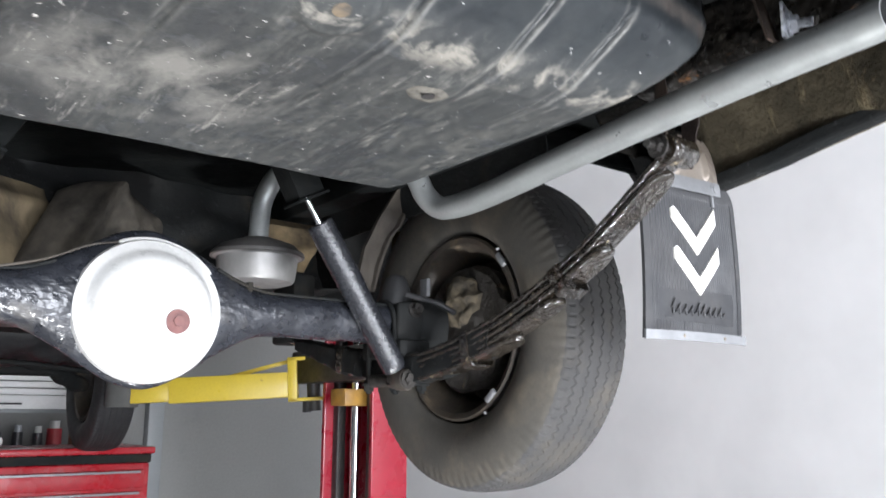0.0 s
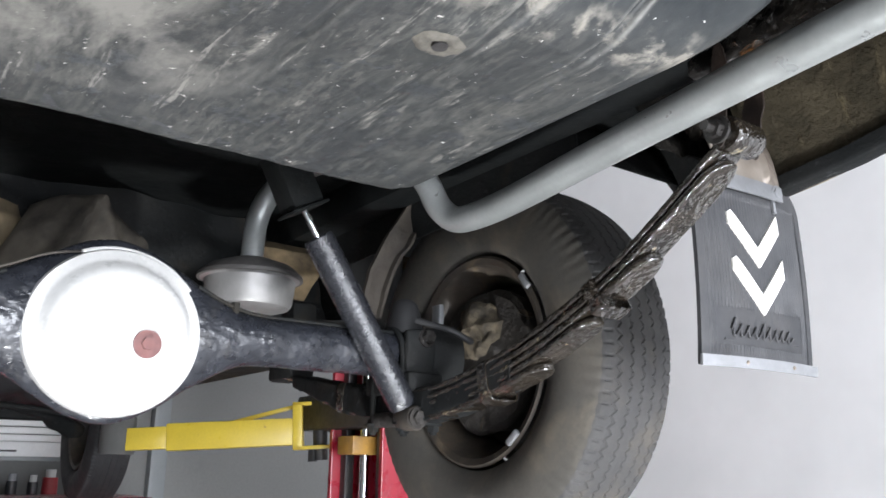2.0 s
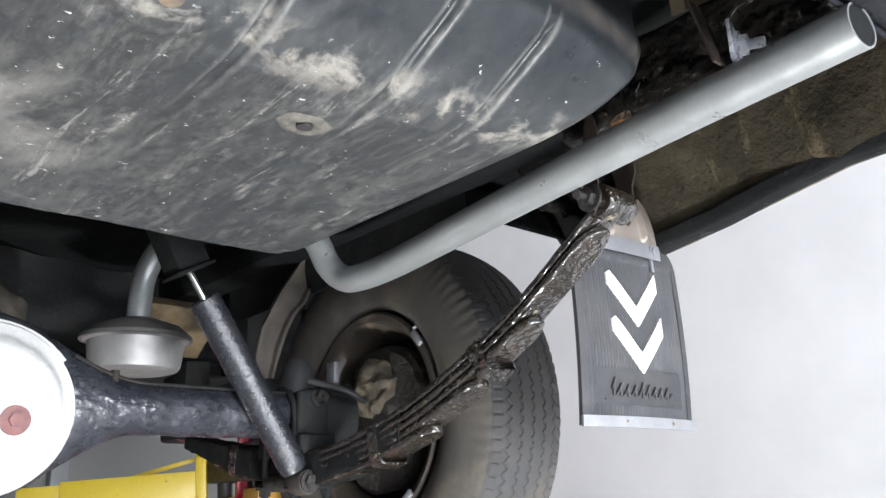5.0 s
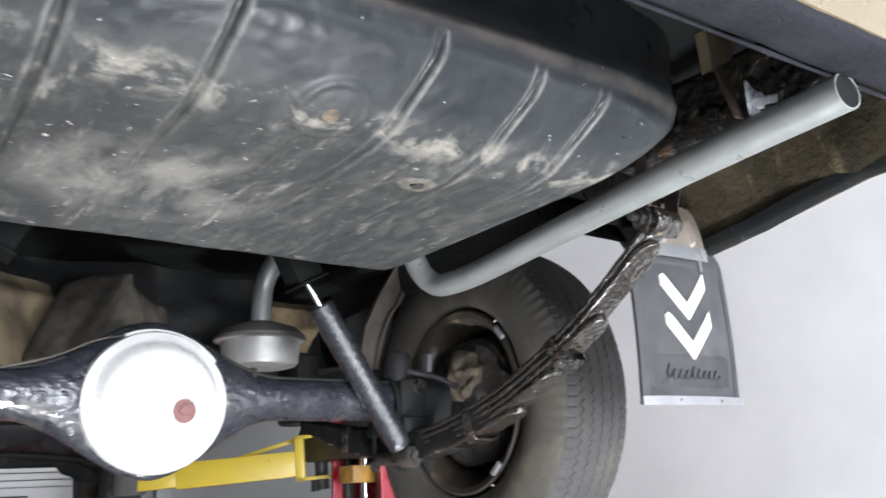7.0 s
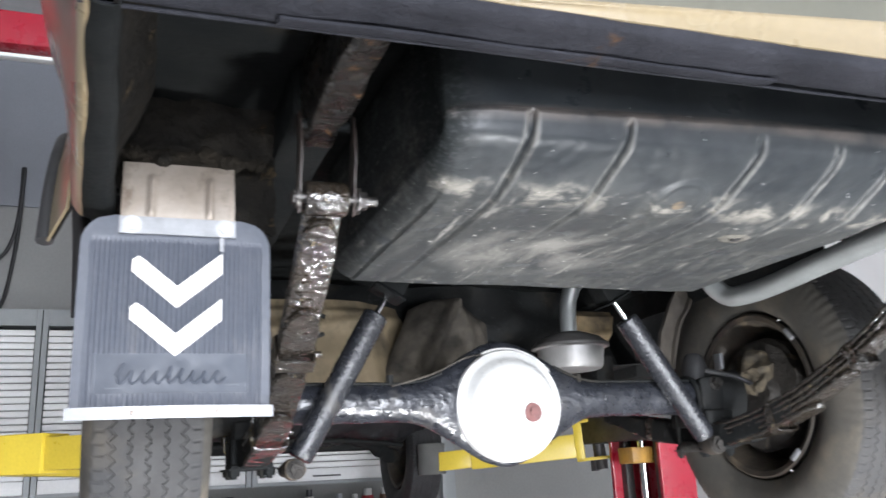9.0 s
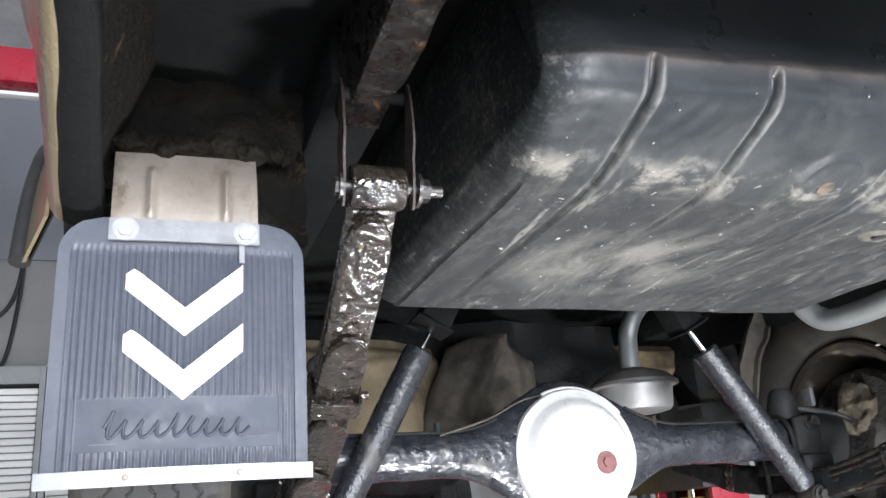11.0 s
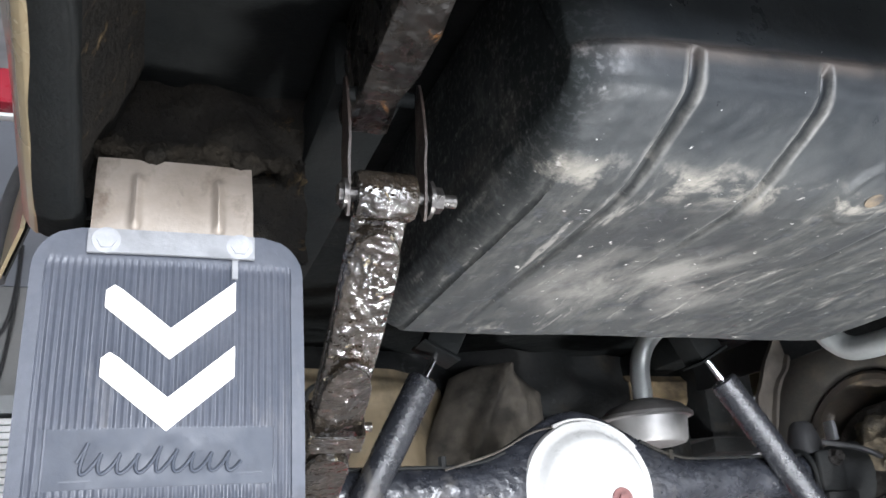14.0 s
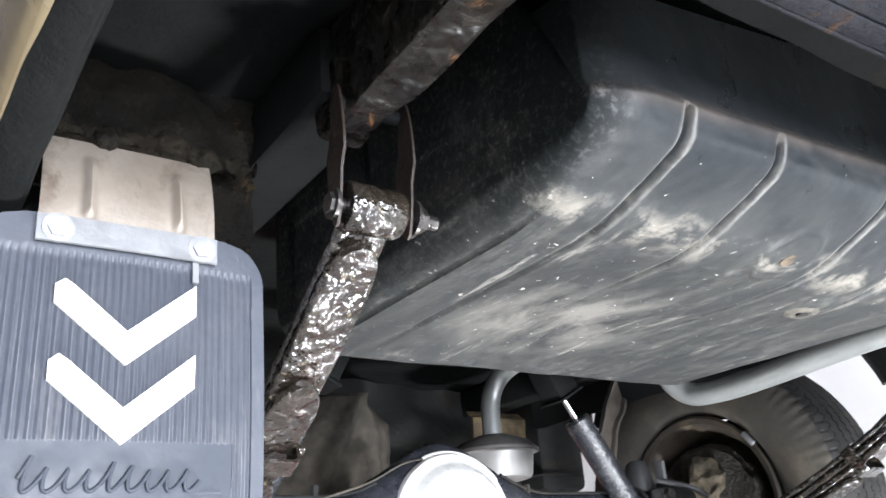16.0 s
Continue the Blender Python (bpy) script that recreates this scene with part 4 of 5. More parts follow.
def mud_flap(sx, yaw, rise, thick, up=0.0, gap=0.057, rubber=FLAP, smooth_rubber=FLAPPANEL):
    c = Vector((sx * 0.679, 0.888, 0))
    turn = Matrix.Translation(c) @ Matrix.Rotation(radians(yaw), 4, "Z")
    w0, w1, zt, zb = 0.112, 0.113, 1.885 + up, 1.640

    def bow(x, z):
        t = (zt - z) / (zt - zb)
        return -0.010 * math.sin(t * 2.2) + 0.012 * (x / 0.11) ** 2 * (0.3 + t * 0.6)

    def half(t):
        w = w0 + (w1 - w0) * t
        if t < 0.15:
            w -= 0.036 * (1 - math.sqrt(max(0.0, 1 - (1 - t / 0.15) ** 2)))
        return w

    def f(u, v):
        z = zt + (zb - zt) * v
        x = (2 * u - 1) * half(v)
        y = bow(x, z)
        inside = abs(x) < 0.101 and 0.13 < v < 0.965
        panel = abs(x) < 0.085 and 0.70 < v < 0.885
        if inside:
            y += 0.0022
            if not panel:
                y -= 0.0008 * (1 + math.sin(x * math.tau * 178))
        return turn @ Vector((x, y, z))

    back = turn.to_3x3() @ Vector((0, 0.006, 0))
    root = part("mud_flap", sheet(bmesh.new(), f, 300, 60, back), rubber, car, "blue-grey ribbed rubber mud flap with white chevrons" if sx < 0 else "grey ribbed rubber mud flap, shade and grime in its colour, with white chevrons", 28)

    def slab(x0, z0, pts, depth=0.0014, lift=0.0012):
        bm = bmesh.new()
        n = len(pts)
        fr = [bm.verts.new(turn @ Vector((x0 + x, bow(x0 + x, z0 + z) - depth - lift, z0 + z))) for x, z in pts]
        bk = [bm.verts.new(turn @ Vector((x0 + x, bow(x0 + x, z0 + z) + 0.002, z0 + z))) for x, z in pts]
        bm.faces.new(fr)
        bm.faces.new(bk[::-1])
        for k in range(n):
            bm.faces.new((fr[k], fr[(k + 1) % n], bk[(k + 1) % n], bk[k]))
        return bm

    def chevron(z0):
        # two strips that meet at the point, cut into short lengths to follow the bow
        bm = bmesh.new()
        for s in (1, -1):
            def g(u, v, s=s):
                x = s * 0.0525 * u
                z = z0 + rise * u + thick * (1 - v) - 0.0 + (-0.012 * max(0, u - 0.86) / 0.14 * (1 - v) if s < 0 else 0)
                return turn @ Vector((x, bow(x, z) - 0.0016, z))
            sheet(bm, g, 8, 2, turn.to_3x3() @ Vector((0, 0.003, 0)))
        return bm

    for z0 in (1.710 + gap, 1.710):
        part("chevron", chevron(z0), REFLECT, root, "white reflective chevron")
    # aluminium strips and the folded bracket above
    def strip(x0, x1, z0, z1, out, mat, name, label):
        def g(u, v):
            x, z = x0 + (x1 - x0) * u, z0 + (z1 - z0) * v
            return turn @ Vector((x, bow(x, z) - out, z))
        return part(name, sheet(bmesh.new(), g, 10, 1, turn.to_3x3() @ Vector((0, 0.0035, 0))), mat, root, label)

    strip(-0.117, 0.117, 1.638, 1.652, 0.006, ALU, "bottom_strip", "bare aluminium edge strip")
    strip(-0.070, 0.068, 1.860 + up, 1.882 + up, 0.0075, ALU, "clamp_strip", "bare aluminium clamping strip")
    strip(0.049, 0.054, 1.842 + up, 1.861 + up, 0.003, ALU, "metal_tab", "")

    def fold(u, v):
        x, z = -0.069 + 0.136 * u, 1.876 + up + 0.085 * v
        q = 0.0085 * sum(math.exp(-(((x - rx) / 0.0040) ** 2)) for rx in (-0.034, 0.036)) * min(1, max(0, (v - 0.06) * 12)) * min(1, max(0, (0.80 - v) * 9))
        return turn @ Vector((x, bow(x, 1.87) - 0.003 - q + 0.02 * v * v, z))

    part("mounting_bracket", sheet(bmesh.new(), fold, 90, 24, turn.to_3x3() @ Vector((0, 0.002, 0))), FLAPMETAL, root, "dusty pressed aluminium bracket with two ribs", 50)
    for x in (-0.055, 0.055):
        p = turn @ Vector((x, bow(x, 1.871 + up) - 0.007, 1.871 + up))
        part("strip_bolt", hexbolt(bmesh.new(), p, turn.to_3x3() @ Vector((0, -1, 0)), 0.008, 0.0035), ALU, root)
    for x in (-0.045, 0.05):
        p = turn @ Vector((x, bow(x, 1.645) - 0.006, 1.645))
        part("rivet", cyl(bmesh.new(), p, p + turn.to_3x3() @ Vector((0, -0.002, 0)), 0.0028, 12, 0.0018), FLAPMETAL, root)
    strip(-0.094, 0.088, 1.6675, 1.7135, -0.0010, smooth_rubber, "name_panel", "smooth darker panel")
    # the maker's raised script, kept as a plain flowing line over a bar
    def stroke(t):
        h = 0.0072 * (1 + math.sin(t * 9.0 * math.tau))
        h *= 1.0 + 0.9 * math.exp(-(((t - 0.06) / 0.05) ** 2)) + 0.8 * math.exp(-(((t - 0.52) / 0.05) ** 2))
        x = -0.070 + 0.124 * t + 0.42 * h + 0.0022 * math.cos(t * 9.0 * math.tau)
        z = 1.6785 + h
        return turn @ Vector((x, bow(x, z) - 0.0012, z))
    part("raised_emblem", tube(bmesh.new(), [stroke(k / 240) for k in range(241)], 0.0015, 8), smooth_rubber, root, "raised rubber emblem on the smooth panel")
    part("raised_bar", slab(-0.076, 1.6725, [(0, 0), (0.152, 0.0035), (0.152, 0.0052), (0, 0.0018)], 0.0012, 0.0), smooth_rubber, root)
    return root


def mud_crust(sx):
    """Dried mud packed round the head of the flap's bracket."""
    def f(u, v):
        a = v * math.tau
        x = sx * 0.68 + (u - 0.5) * 0.23
        k = math.sin(math.pi * min(1, max(0, u))) ** 0.3
        p = Vector((x, 0.915 + 0.014 * k * math.cos(a), 1.972 + 0.011 * k * math.sin(a) + 0.006 * noise.noise(Vector((x * 18, 2, sx)))))
        n = noise.noise(p * 40) * 0.012 + noise.noise(p * 110) * 0.007 + noise.noise(p * 230) * 0.003
        return p + Vector((0, math.cos(a), math.sin(a))) * n
    return part("mud_crust", sheet(bmesh.new(), f, 130, 40), CRUST, car, "dark dried mud packed above the bracket", 70)


for sx in (1, -1):
    mud_crust(sx)
mud_flap(-1, 0, 0.0445, 0.0265, 0.0, 0.0585)
mud_flap(1, -3, 0.055, 0.0275, 0.018, 0.064, FLAPSHADE, FLAPSHADE)

# ---------- body shell round the tail ----------
VY = 0.42  # the rear valance


def back(x, y):
    """Shears the tail along x to fit the camera's view."""
    return y - 0.055 * x



def profile_sheet(name, rows, mat, label, n=8, noise_amp=0.0, thick=(0, 0, 0.002), parent=None, nu=40, sm=50):
    """A skin lofted through rows of points."""
    curves = [smooth_path(r, n) for r in rows]
    m = len(curves[0]) - 1
    k = len(curves) - 1

    def f(u, v):
        j = u * k
        i = min(k - 1, int(j))
        p = curves[i][round(v * m)].lerp(curves[i + 1][round(v * m)], j - i)
        return p + (noise.noise_vector(p * 14) * noise_amp if noise_amp else Vector())

    return part(name, sheet(bmesh.new(), f, nu, m, thick), mat, parent or car, label, sm)


# underside panels: boot floor, side pockets, the cabin floor ahead of the axle
def panel(name, f, nu, nv, mat, label, thick):
    return part(name, sheet(bmesh.new(), f, nu, nv, thick), mat, car, label, 50)


panel("boot_floor", lambda u, v: Vector((-0.80 + 1.60 * u, VY + 0.01 + 1.70 * v, 2.075 + 0.012 * noise.noise(Vector((u * 9, v * 10, 0))))), 60, 60, SHADEBLACK, "black undersealed boot floor", (0, 0, 0.004))
panel("cabin_floor", lambda u, v: Vector((-0.80 + 1.60 * u, 1.94 + 1.82 * v, 1.835 + 0.012 * noise.noise(Vector((u * 9, v * 12, 2))))), 60, 60, UNDERSEAL, "black mud-stained floorpan", (0, 0, 0.004))
# frame rails above the springs
for sx in (1, -1):
    bm = boxed((sx * 0.518 - 0.0225, VY + 0.06, 1.974), (sx * 0.518 + 0.0225, 0.838, 2.075), 0.008)
    bmesh.ops.subdivide_edges(bm, edges=bm.edges, cuts=6, use_grid_fill=True)
    rough_up(bm, 0.006, 30)
    part("chassis_rail", bm, RAIL, car, "rust-flaked oily chassis rail", 50)
    bm = boxed((sx * 0.518 - 0.035, 0.80, 2.0), (sx * 0.518 + 0.035, 3.6, 2.07), 0.006)
    part("chassis_rail", bm, SHADEBLACK, car)

# rear valance, painted cream with an undersealed lower band
def brow(x):
    """Height of the crease over the painted valance."""
    return max(1.962, 1.987 + 0.08 * x)


def lip_rise(x):
    """The lower lip climbs a little towards one corner, to fit the camera's view."""
    return 0.003 + 0.020 * max(0.0, -x)


band = profile_sheet("rear_valance", [[(x, back(x, VY + 0.054), 1.958 + lip_rise(x)), (x, back(x, VY + 0.048), 1.936 + lip_rise(x)), (x, back(x, VY + 0.03), 1.932 + lip_rise(x)), (x, back(x, VY - 0.004), 1.936 + lip_rise(x)), (x, back(x, VY - 0.012), 1.946 + lip_rise(x))] for x in (-0.80, -0.6, -0.4, -0.2, 0, 0.4, 0.80)], LIP, "grey-black undersealed lower lip", 5, 0.003, (0, 0.004, 0.004), nu=110)
rim = [(x, back(x, VY + 0.050), 1.932 + lip_rise(x)) for x in [-0.78 + 0.04 * k for k in range(40)]]
part("lip_seam", tube(bmesh.new(), smooth_path(rim, 3), 0.0022, 8, wob=0.5), LIP, band, "folded seam")
profile_sheet("inner_strip", [[(x, back(x, VY + 0.047), 1.9305 + lip_rise(x)), (x, back(x, VY + 0.038), 1.9275 + lip_rise(x)), (x, back(x, VY + 0.028), 1.9265 + lip_rise(x))] for x in (-0.62, -0.5, -0.35, -0.22, -0.12)], LIP, "grey-black inner edge of the lip", 5, 0.0015, (0, 0, 0.003), parent=band, nu=80)
# added black sheet: stands in for the shade inside the valance
profile_sheet("valance_liner", [[(x, back(x, VY + 0.058), 1.952 + lip_rise(x)), (x, back(x, VY + 0.064), 2.01), (x, back(x, VY + 0.070), 2.074)] for x in (-0.80, -0.4, 0, 0.4, 0.80)], SHADEBLACK, "black sheet added inside the valance as its shade", 5, 0.002, (0, -0.003, 0), parent=band, nu=40)
profile_sheet("valance_skin", [[(x, back(x, VY - 0.0135), 1.9445 + lip_rise(x)), (x, back(x, VY - 0.016), 0.5 * (1.9445 + lip_rise(x) + brow(x))), (x, back(x, VY - 0.020), brow(x) - 0.004), (x, back(x, VY - 0.020), brow(x))] for x in (-0.83, -0.4, 0, 0.4, 0.83)], CREAM, "cream painted rear panel", 5, 0.0, (0, 0.004, 0), parent=band, nu=40)
profile_sheet("rear_recess", [[(x, back(x, VY - 0.0195), brow(x)), (x, back(x, VY + 0.03), brow(x) + 0.006), (x, back(x, VY + 0.04), brow(x) + 0.03), (x, back(x, VY + 0.03), 2.42)] for x in (-0.83, -0.4, 0, 0.4, 0.83)], RECESS, "recess over the valance, its shade painted olive-grey", 5, 0.0, (0, 0.004, 0), parent=band, nu=40)

# quarter panels: cream outside, black lip below, mud inside
for sx in (1, -1):
    def lipline(y):
        return 1.945 - 0.055 * min(1, max(0, (y - 0.55) / 0.35))
    def inset(y):
        return 0.026 * min(1, max(0, (y - 0.60) / 0.16))
    ys = (VY + 0.04 - 0.044 * sx, 0.6, 0.72, 0.84, 0.93)
    # the left edge takes the darker copy, its shade put into the colour
    q = profile_sheet("quarter_panel", [[(sx * (0.7385 + 0.03 * (y - 0.5)), y, lipline(y) + 0.022), (sx * (0.740 + 0.03 * (y - 0.5)), y, lipline(y) + 0.002), (sx * (0.746 + 0.04 * (y - 0.5)), y, lipline(y) - 0.001), (sx * (0.756 + 0.045 * (y - 0.5)), y, lipline(y)), (sx * (0.764 + 0.05 * (y - 0.5)), y, lipline(y) + 0.004)] for y in ys], UNDERSEAL if sx > 0 else SHADEBLACK, "grey-black undersealed sill edge", 4, 0.003, (-sx * 0.003, 0, 0.002), nu=60, sm=35)
    profile_sheet("quarter_liner", [[(sx * (0.766 + 0.05 * (y - 0.5)), y, lipline(y) + 0.03), (sx * 0.80, y, 2.04), (sx * 0.835, y, 2.16), (sx * 0.84, y, 2.4)] for y in ys], UNDERSEAL, "", 5, 0.0, (-sx * 0.002, 0, 0), parent=q, nu=20)
    profile_sheet("quarter_skin", [[(sx * (0.7645 + 0.05 * (y - 0.5)), y, lipline(y) + 0.0035), (sx * (0.772 + 0.05 * (y - 0.5)), y, lipline(y) + 0.012), (sx * (0.779 + 0.05 * (y - 0.5)), y, lipline(y) + 0.035), (sx * 0.812, y, 2.04), (sx * 0.845, y, 2.16), (sx * 0.85, y, 2.4)] for y in ys], CREAM, "cream painted quarter panel", 5, 0.0, (-sx * 0.004, 0, 0), parent=q, nu=20)
    # lit mud tone on the right, shaded one on the left
    profile_sheet("inner_quarter", [[(sx * (0.741 + inset(y)), y, lipline(y) + 0.003), (sx * (0.735 + inset(y)), y, lipline(y) + 0.022), (sx * (0.722 + inset(y)), y, lipline(y) + 0.06), (sx * 0.705, y, 2.078)] for y in ys], LITMUD if sx > 0 else SHADEMUD, "mud-caked inner quarter panel", 8, 0.005, (sx * 0.003, 0, 0), parent=q, nu=40)
    if sx < 0:
        for ob in (q, *q.children):
            ob.data.transform(Matrix.Translation((-0.009, 0, 0)))
    # wheel arch: the flared cream edge with a black rubber strip, over the wheel
    def arch(u, v, sx=sx):
        a = radians(-74 + 144 * u)
        r = 0.375 + 0.09 * v
        x = 0.830 + 0.02 * (1 - v) - 0.01 * v
        return Vector((sx * x, AY - r * math.sin(-a), 1.80 + r * math.cos(a)))
    ar = part("wheel_arch", sheet(bmesh.new(), arch, 40, 6, (-sx * 0.004, 0, 0)), CREAM, car, "cream flared wheel arch with a black edge", 60)
    part("arch_liner", sheet(bmesh.new(), lambda u, v, sx=sx: arch(u, v) - Vector((sx * 0.007, 0, 0)), 40, 6, (-sx * 0.002, 0, 0)), UNDERSEAL, ar)
    bm = tube(bmesh.new(), [arch(k / 40, 0.0) + Vector((sx * 0.002, 0, 0)) for k in range(41)], 0.012, 10)
    part("arch_edging", bm, BLACKRUB, ar, "black rubber edging")
    # the wheel house behind the tyre
    def house(u, v, sx=sx):
        a = radians(-62 + 124 * u)
        r = 0.40
        return Vector((sx * (0.58 + 0.26 * v), AY + 0.02 + r * math.sin(a), 1.80 + r * math.cos(a)))
    part("wheel_house", sheet(bmesh.new(), house, 30, 8, (0, 0, 0.004)), UNDERSEAL, car, "black undersealed wheel house", 60)
    bm = sheet(bmesh.new(), lambda u, v, sx=sx: Vector((sx * (0.572 - 0.02 * v), 1.10 + 0.76 * u, 1.94 + 0.27 * v)), 24, 10, (sx * 0.004, 0, 0))
    rough_up(bm, 0.006, 12)
    part("wheel_house_wall", bm, UNDERSEAL, car, "black inner wheel house", 60)
# ahead of the axle: sills, propeller shaft, crossmember, floor bulges
for sx in (1, -1):
    part("sill", boxed((sx * 0.66, 1.95, 1.80), (sx * 0.82, 3.55, 2.07), 0.02), UNDERSEAL, car, "black sill")
bm = cyl(bmesh.new(), (0, AY + 0.12, 1.70), (0, 3.4, 1.86), 0.036, 28)
part("propeller_shaft", bm, DARKSTEEL, car, "dark steel propeller shaft")
bm = cyl(bmesh.new(), (0, AY + 0.03, 1.695), (0, AY + 0.20, 1.70), 0.10, 32, 0.045)
part("differential_nose", bm, DARKSTEEL, axle)


def heel(u, v):
    """The floor's heel: a lumpy, mud-splashed step down from the boot floor."""
    x = -0.62 + 1.24 * u
    p = Vector((x * 4.2, v * 1.3, 4.0))
    y = 2.03 + 0.05 * noise.noise(p) + 0.03 * noise.noise(p * 2.7) - 0.04 * v * v
    return Vector((x, y, 2.078 - 0.243 * v + 0.02 * noise.noise(p * 1.7 + Vector((9, 0, 0)))))


def heel_panel(xa, xb, top, seed, foot=1.79):
    """A mud-filmed pressing of the heel: a flat panel with soft swellings, a rolled top edge and a slanting inner end."""
    def f(u, v):
        x = xa + (xb - xa) * u
        z = foot + (top + 0.006 * noise.noise(Vector((x * 11, seed, 0))) - foot) * v
        n = noise.noise(Vector((x * 5, z * 7, seed))) * (0.022 if xb < 0.2 else 0.07) + noise.noise(Vector((x * 17, z * 17, seed))) * 0.005
        fold = 0.012 * math.exp(-(((z - 1.90 - 0.10 * (x - xa)) / 0.016) ** 2))
        return Vector((x + 0.05 * (0.5 - v) * (u if xb < 0.2 else -u), 1.895 + n - fold + 0.05 * max(0.0, v - 0.86) ** 0.5 + (0.10 * max(0.0, (x + 0.16) / 0.13) if xb < 0.2 else 0.0), z))
    return sheet(bmesh.new(), f, 60, 34, (0, 0.006, 0))


part("heel_panel", heel_panel(-0.66, -0.03, 2.003, 1.0), TANPANEL, car, "tan mud-filmed pressing of the floorpan", 60)
part("heel_panel", heel_panel(0.40, 0.53, 1.985, 5.0, 1.86), BROWNPANEL, car, "brown mud-blotched pressing of the floorpan", 60)


def fold_plate(u, v):
    lean = 0.09 * (1 - u) * (v - 1)
    x = -0.045 + 0.225 * u + lean
    top = 1.975 + 0.028 * math.sin(math.pi * min(1.0, u * 1.3 + 0.12)) - 0.035 * max(0.0, u - 0.6) / 0.4
    z = 1.78 + (top - 1.78) * v
    k = math.sin(math.pi * u) ** 0.7 if 0 < u < 1 else 0.0
    ridge = 0.030 * math.exp(-(((x - 0.01 - 0.5 * (z - 1.90)) / 0.018) ** 2)) + 0.022 * math.exp(-(((x - 0.10 + 0.35 * (z - 1.90)) / 0.014) ** 2))
    return Vector((x, 1.925 - 0.06 * k - ridge * k - 0.02 * k * math.sin(math.pi * v) + 0.008 * noise.noise(Vector((x * 40, z * 40, 3))) + 0.025 * noise.noise(Vector((x * 12, z * 12, 7))), z))


part("shaft_tunnel_mouth", sheet(bmesh.new(), fold_plate, 30, 20, (0, 0.006, 0)), GREYPANEL, car, "grey dust-filmed mouth of the shaft tunnel", 60)
bm = tube(bmesh.new(), smooth_path([(-0.345 + 0.055 * math.cos(radians(a)), 1.785, 1.915 + 0.03 * math.sin(radians(a))) for a in range(40, 330, 25)], 4), 0.0055, 8)
part("cable_loop", bm, UNDERSEAL, car, "dark looped handbrake cable")
part("floor_gusset", prism(bmesh.new(), [Vector(p) for p in ((0.412, 0.60, 2.018), (0.455, 0.60, 2.045), (0.474, 0.60, 2.074), (0.408, 0.60, 2.074))], (0, 0, 0), (0, 0.016, 0)), TANPANEL, car, "tan mud-filmed gusset")
part("floor_heel", sheet(bmesh.new(), heel, 90, 20, (0, 0.006, 0)), UNDERSEAL, car, "mud-splashed heel of the floorpan", 60)
# bump-stop brackets, tapering down beside the wheel houses
for sx in (1, -1):
    spine = smooth_path([(sx * 0.625, 1.56, 2.07), (sx * 0.572, 1.555, 1.985), (sx * 0.515, 1.55, 1.90), (sx * 0.488, 1.55, 1.835), (sx * 0.478, 1.55, 1.775)], 8)

    def flange(u, v, spine=spine, sx=sx):
        p = spine[round(v * (len(spine) - 1))]
        w = 0.036 - 0.016 * v + 0.003 * noise.noise(p * 30)
        q = 2 * u - 1
        return p + Vector((q * w, (-0.006 if abs(q) < 0.72 else -0.016) + 0.006 * noise.noise(p * 28 + Vector((q, 0, 0))), 0.004 * noise.noise(p * 35)))

    bm = sheet(bmesh.new(), flange, 16, len(spine) - 1, (0, 0.012, 0))
    part("bump_stop_bracket", bm, BRACKET, car, "muddy tapered bump-stop bracket", 50)
for sx in (1, -1):
    bm = boxed((sx * 0.518 - 0.030, 1.885, 1.692), (sx * 0.518 + 0.030, 2.0, 1.86), 0.01)
    part("spring_hanger", bm, UNDERSEAL, car, "black front spring hanger")
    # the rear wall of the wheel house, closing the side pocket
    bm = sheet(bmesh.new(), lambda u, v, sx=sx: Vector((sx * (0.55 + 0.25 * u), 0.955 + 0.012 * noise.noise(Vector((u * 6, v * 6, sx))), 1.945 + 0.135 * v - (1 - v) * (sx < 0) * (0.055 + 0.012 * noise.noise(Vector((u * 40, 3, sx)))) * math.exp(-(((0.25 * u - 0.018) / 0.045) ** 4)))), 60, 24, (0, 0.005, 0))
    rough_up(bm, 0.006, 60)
    part("pocket_wall", bm, SHADEMUD, car, "mud-caked pocket wall", 60)
# front suspension and wheels, far ahead
FWY = 4.3
for sx in (1, -1):
    road_wheel("road_wheel", sx, (sx * 0.70, FWY, 1.67), "dark front road wheel", BLACKRUB, BLACKRUB)
bm = boxed((-0.55, FWY - 0.06, 1.69), (0.55, FWY + 0.06, 1.76), 0.02)
part("front_crossmember", bm, UNDERSEAL, car, "greasy front crossmember")
for sx in (1, -1):
    bm = tube(bmesh.new(), smooth_path([(sx * 0.25, FWY - 0.30, 1.745), (sx * 0.42, FWY - 0.18, 1.715), (sx * 0.52, FWY - 0.08, 1.68), (sx * 0.62, FWY, 1.645)], 6), 0.034, 14, wob=0.5)
    rough_up(bm, 0.012, 14)
    part("lower_arm", bm, UNDERSEAL, car, "black front lower arm")
    bm = tube(bmesh.new(), smooth_path([(0.0, FWY - 0.42, 1.735), (sx * 0.3, FWY - 0.38, 1.725), (sx * 0.58, FWY - 0.25, 1.705)], 6), 0.012, 10)
    part("tie_rod", bm, UNDERSEAL, car, "black steering tie rod")
def subframe(u, v):
    """Crossmember, steering box and sump grown into one oily, lumpy underside."""
    x, y = -0.78 + 1.56 * u, FWY - 0.45 + 0.75 * v
    n = noise.noise(Vector((x * 7, y * 7, 2))) * 0.035 + noise.noise(Vector((x * 19, y * 19, 5))) * 0.018
    rim = min(1.0, 6 * v, 6 * (1 - v), 8 * u, 8 * (1 - u))
    return Vector((x, y, 1.90 - 0.165 * rim ** 0.5 + n * rim))


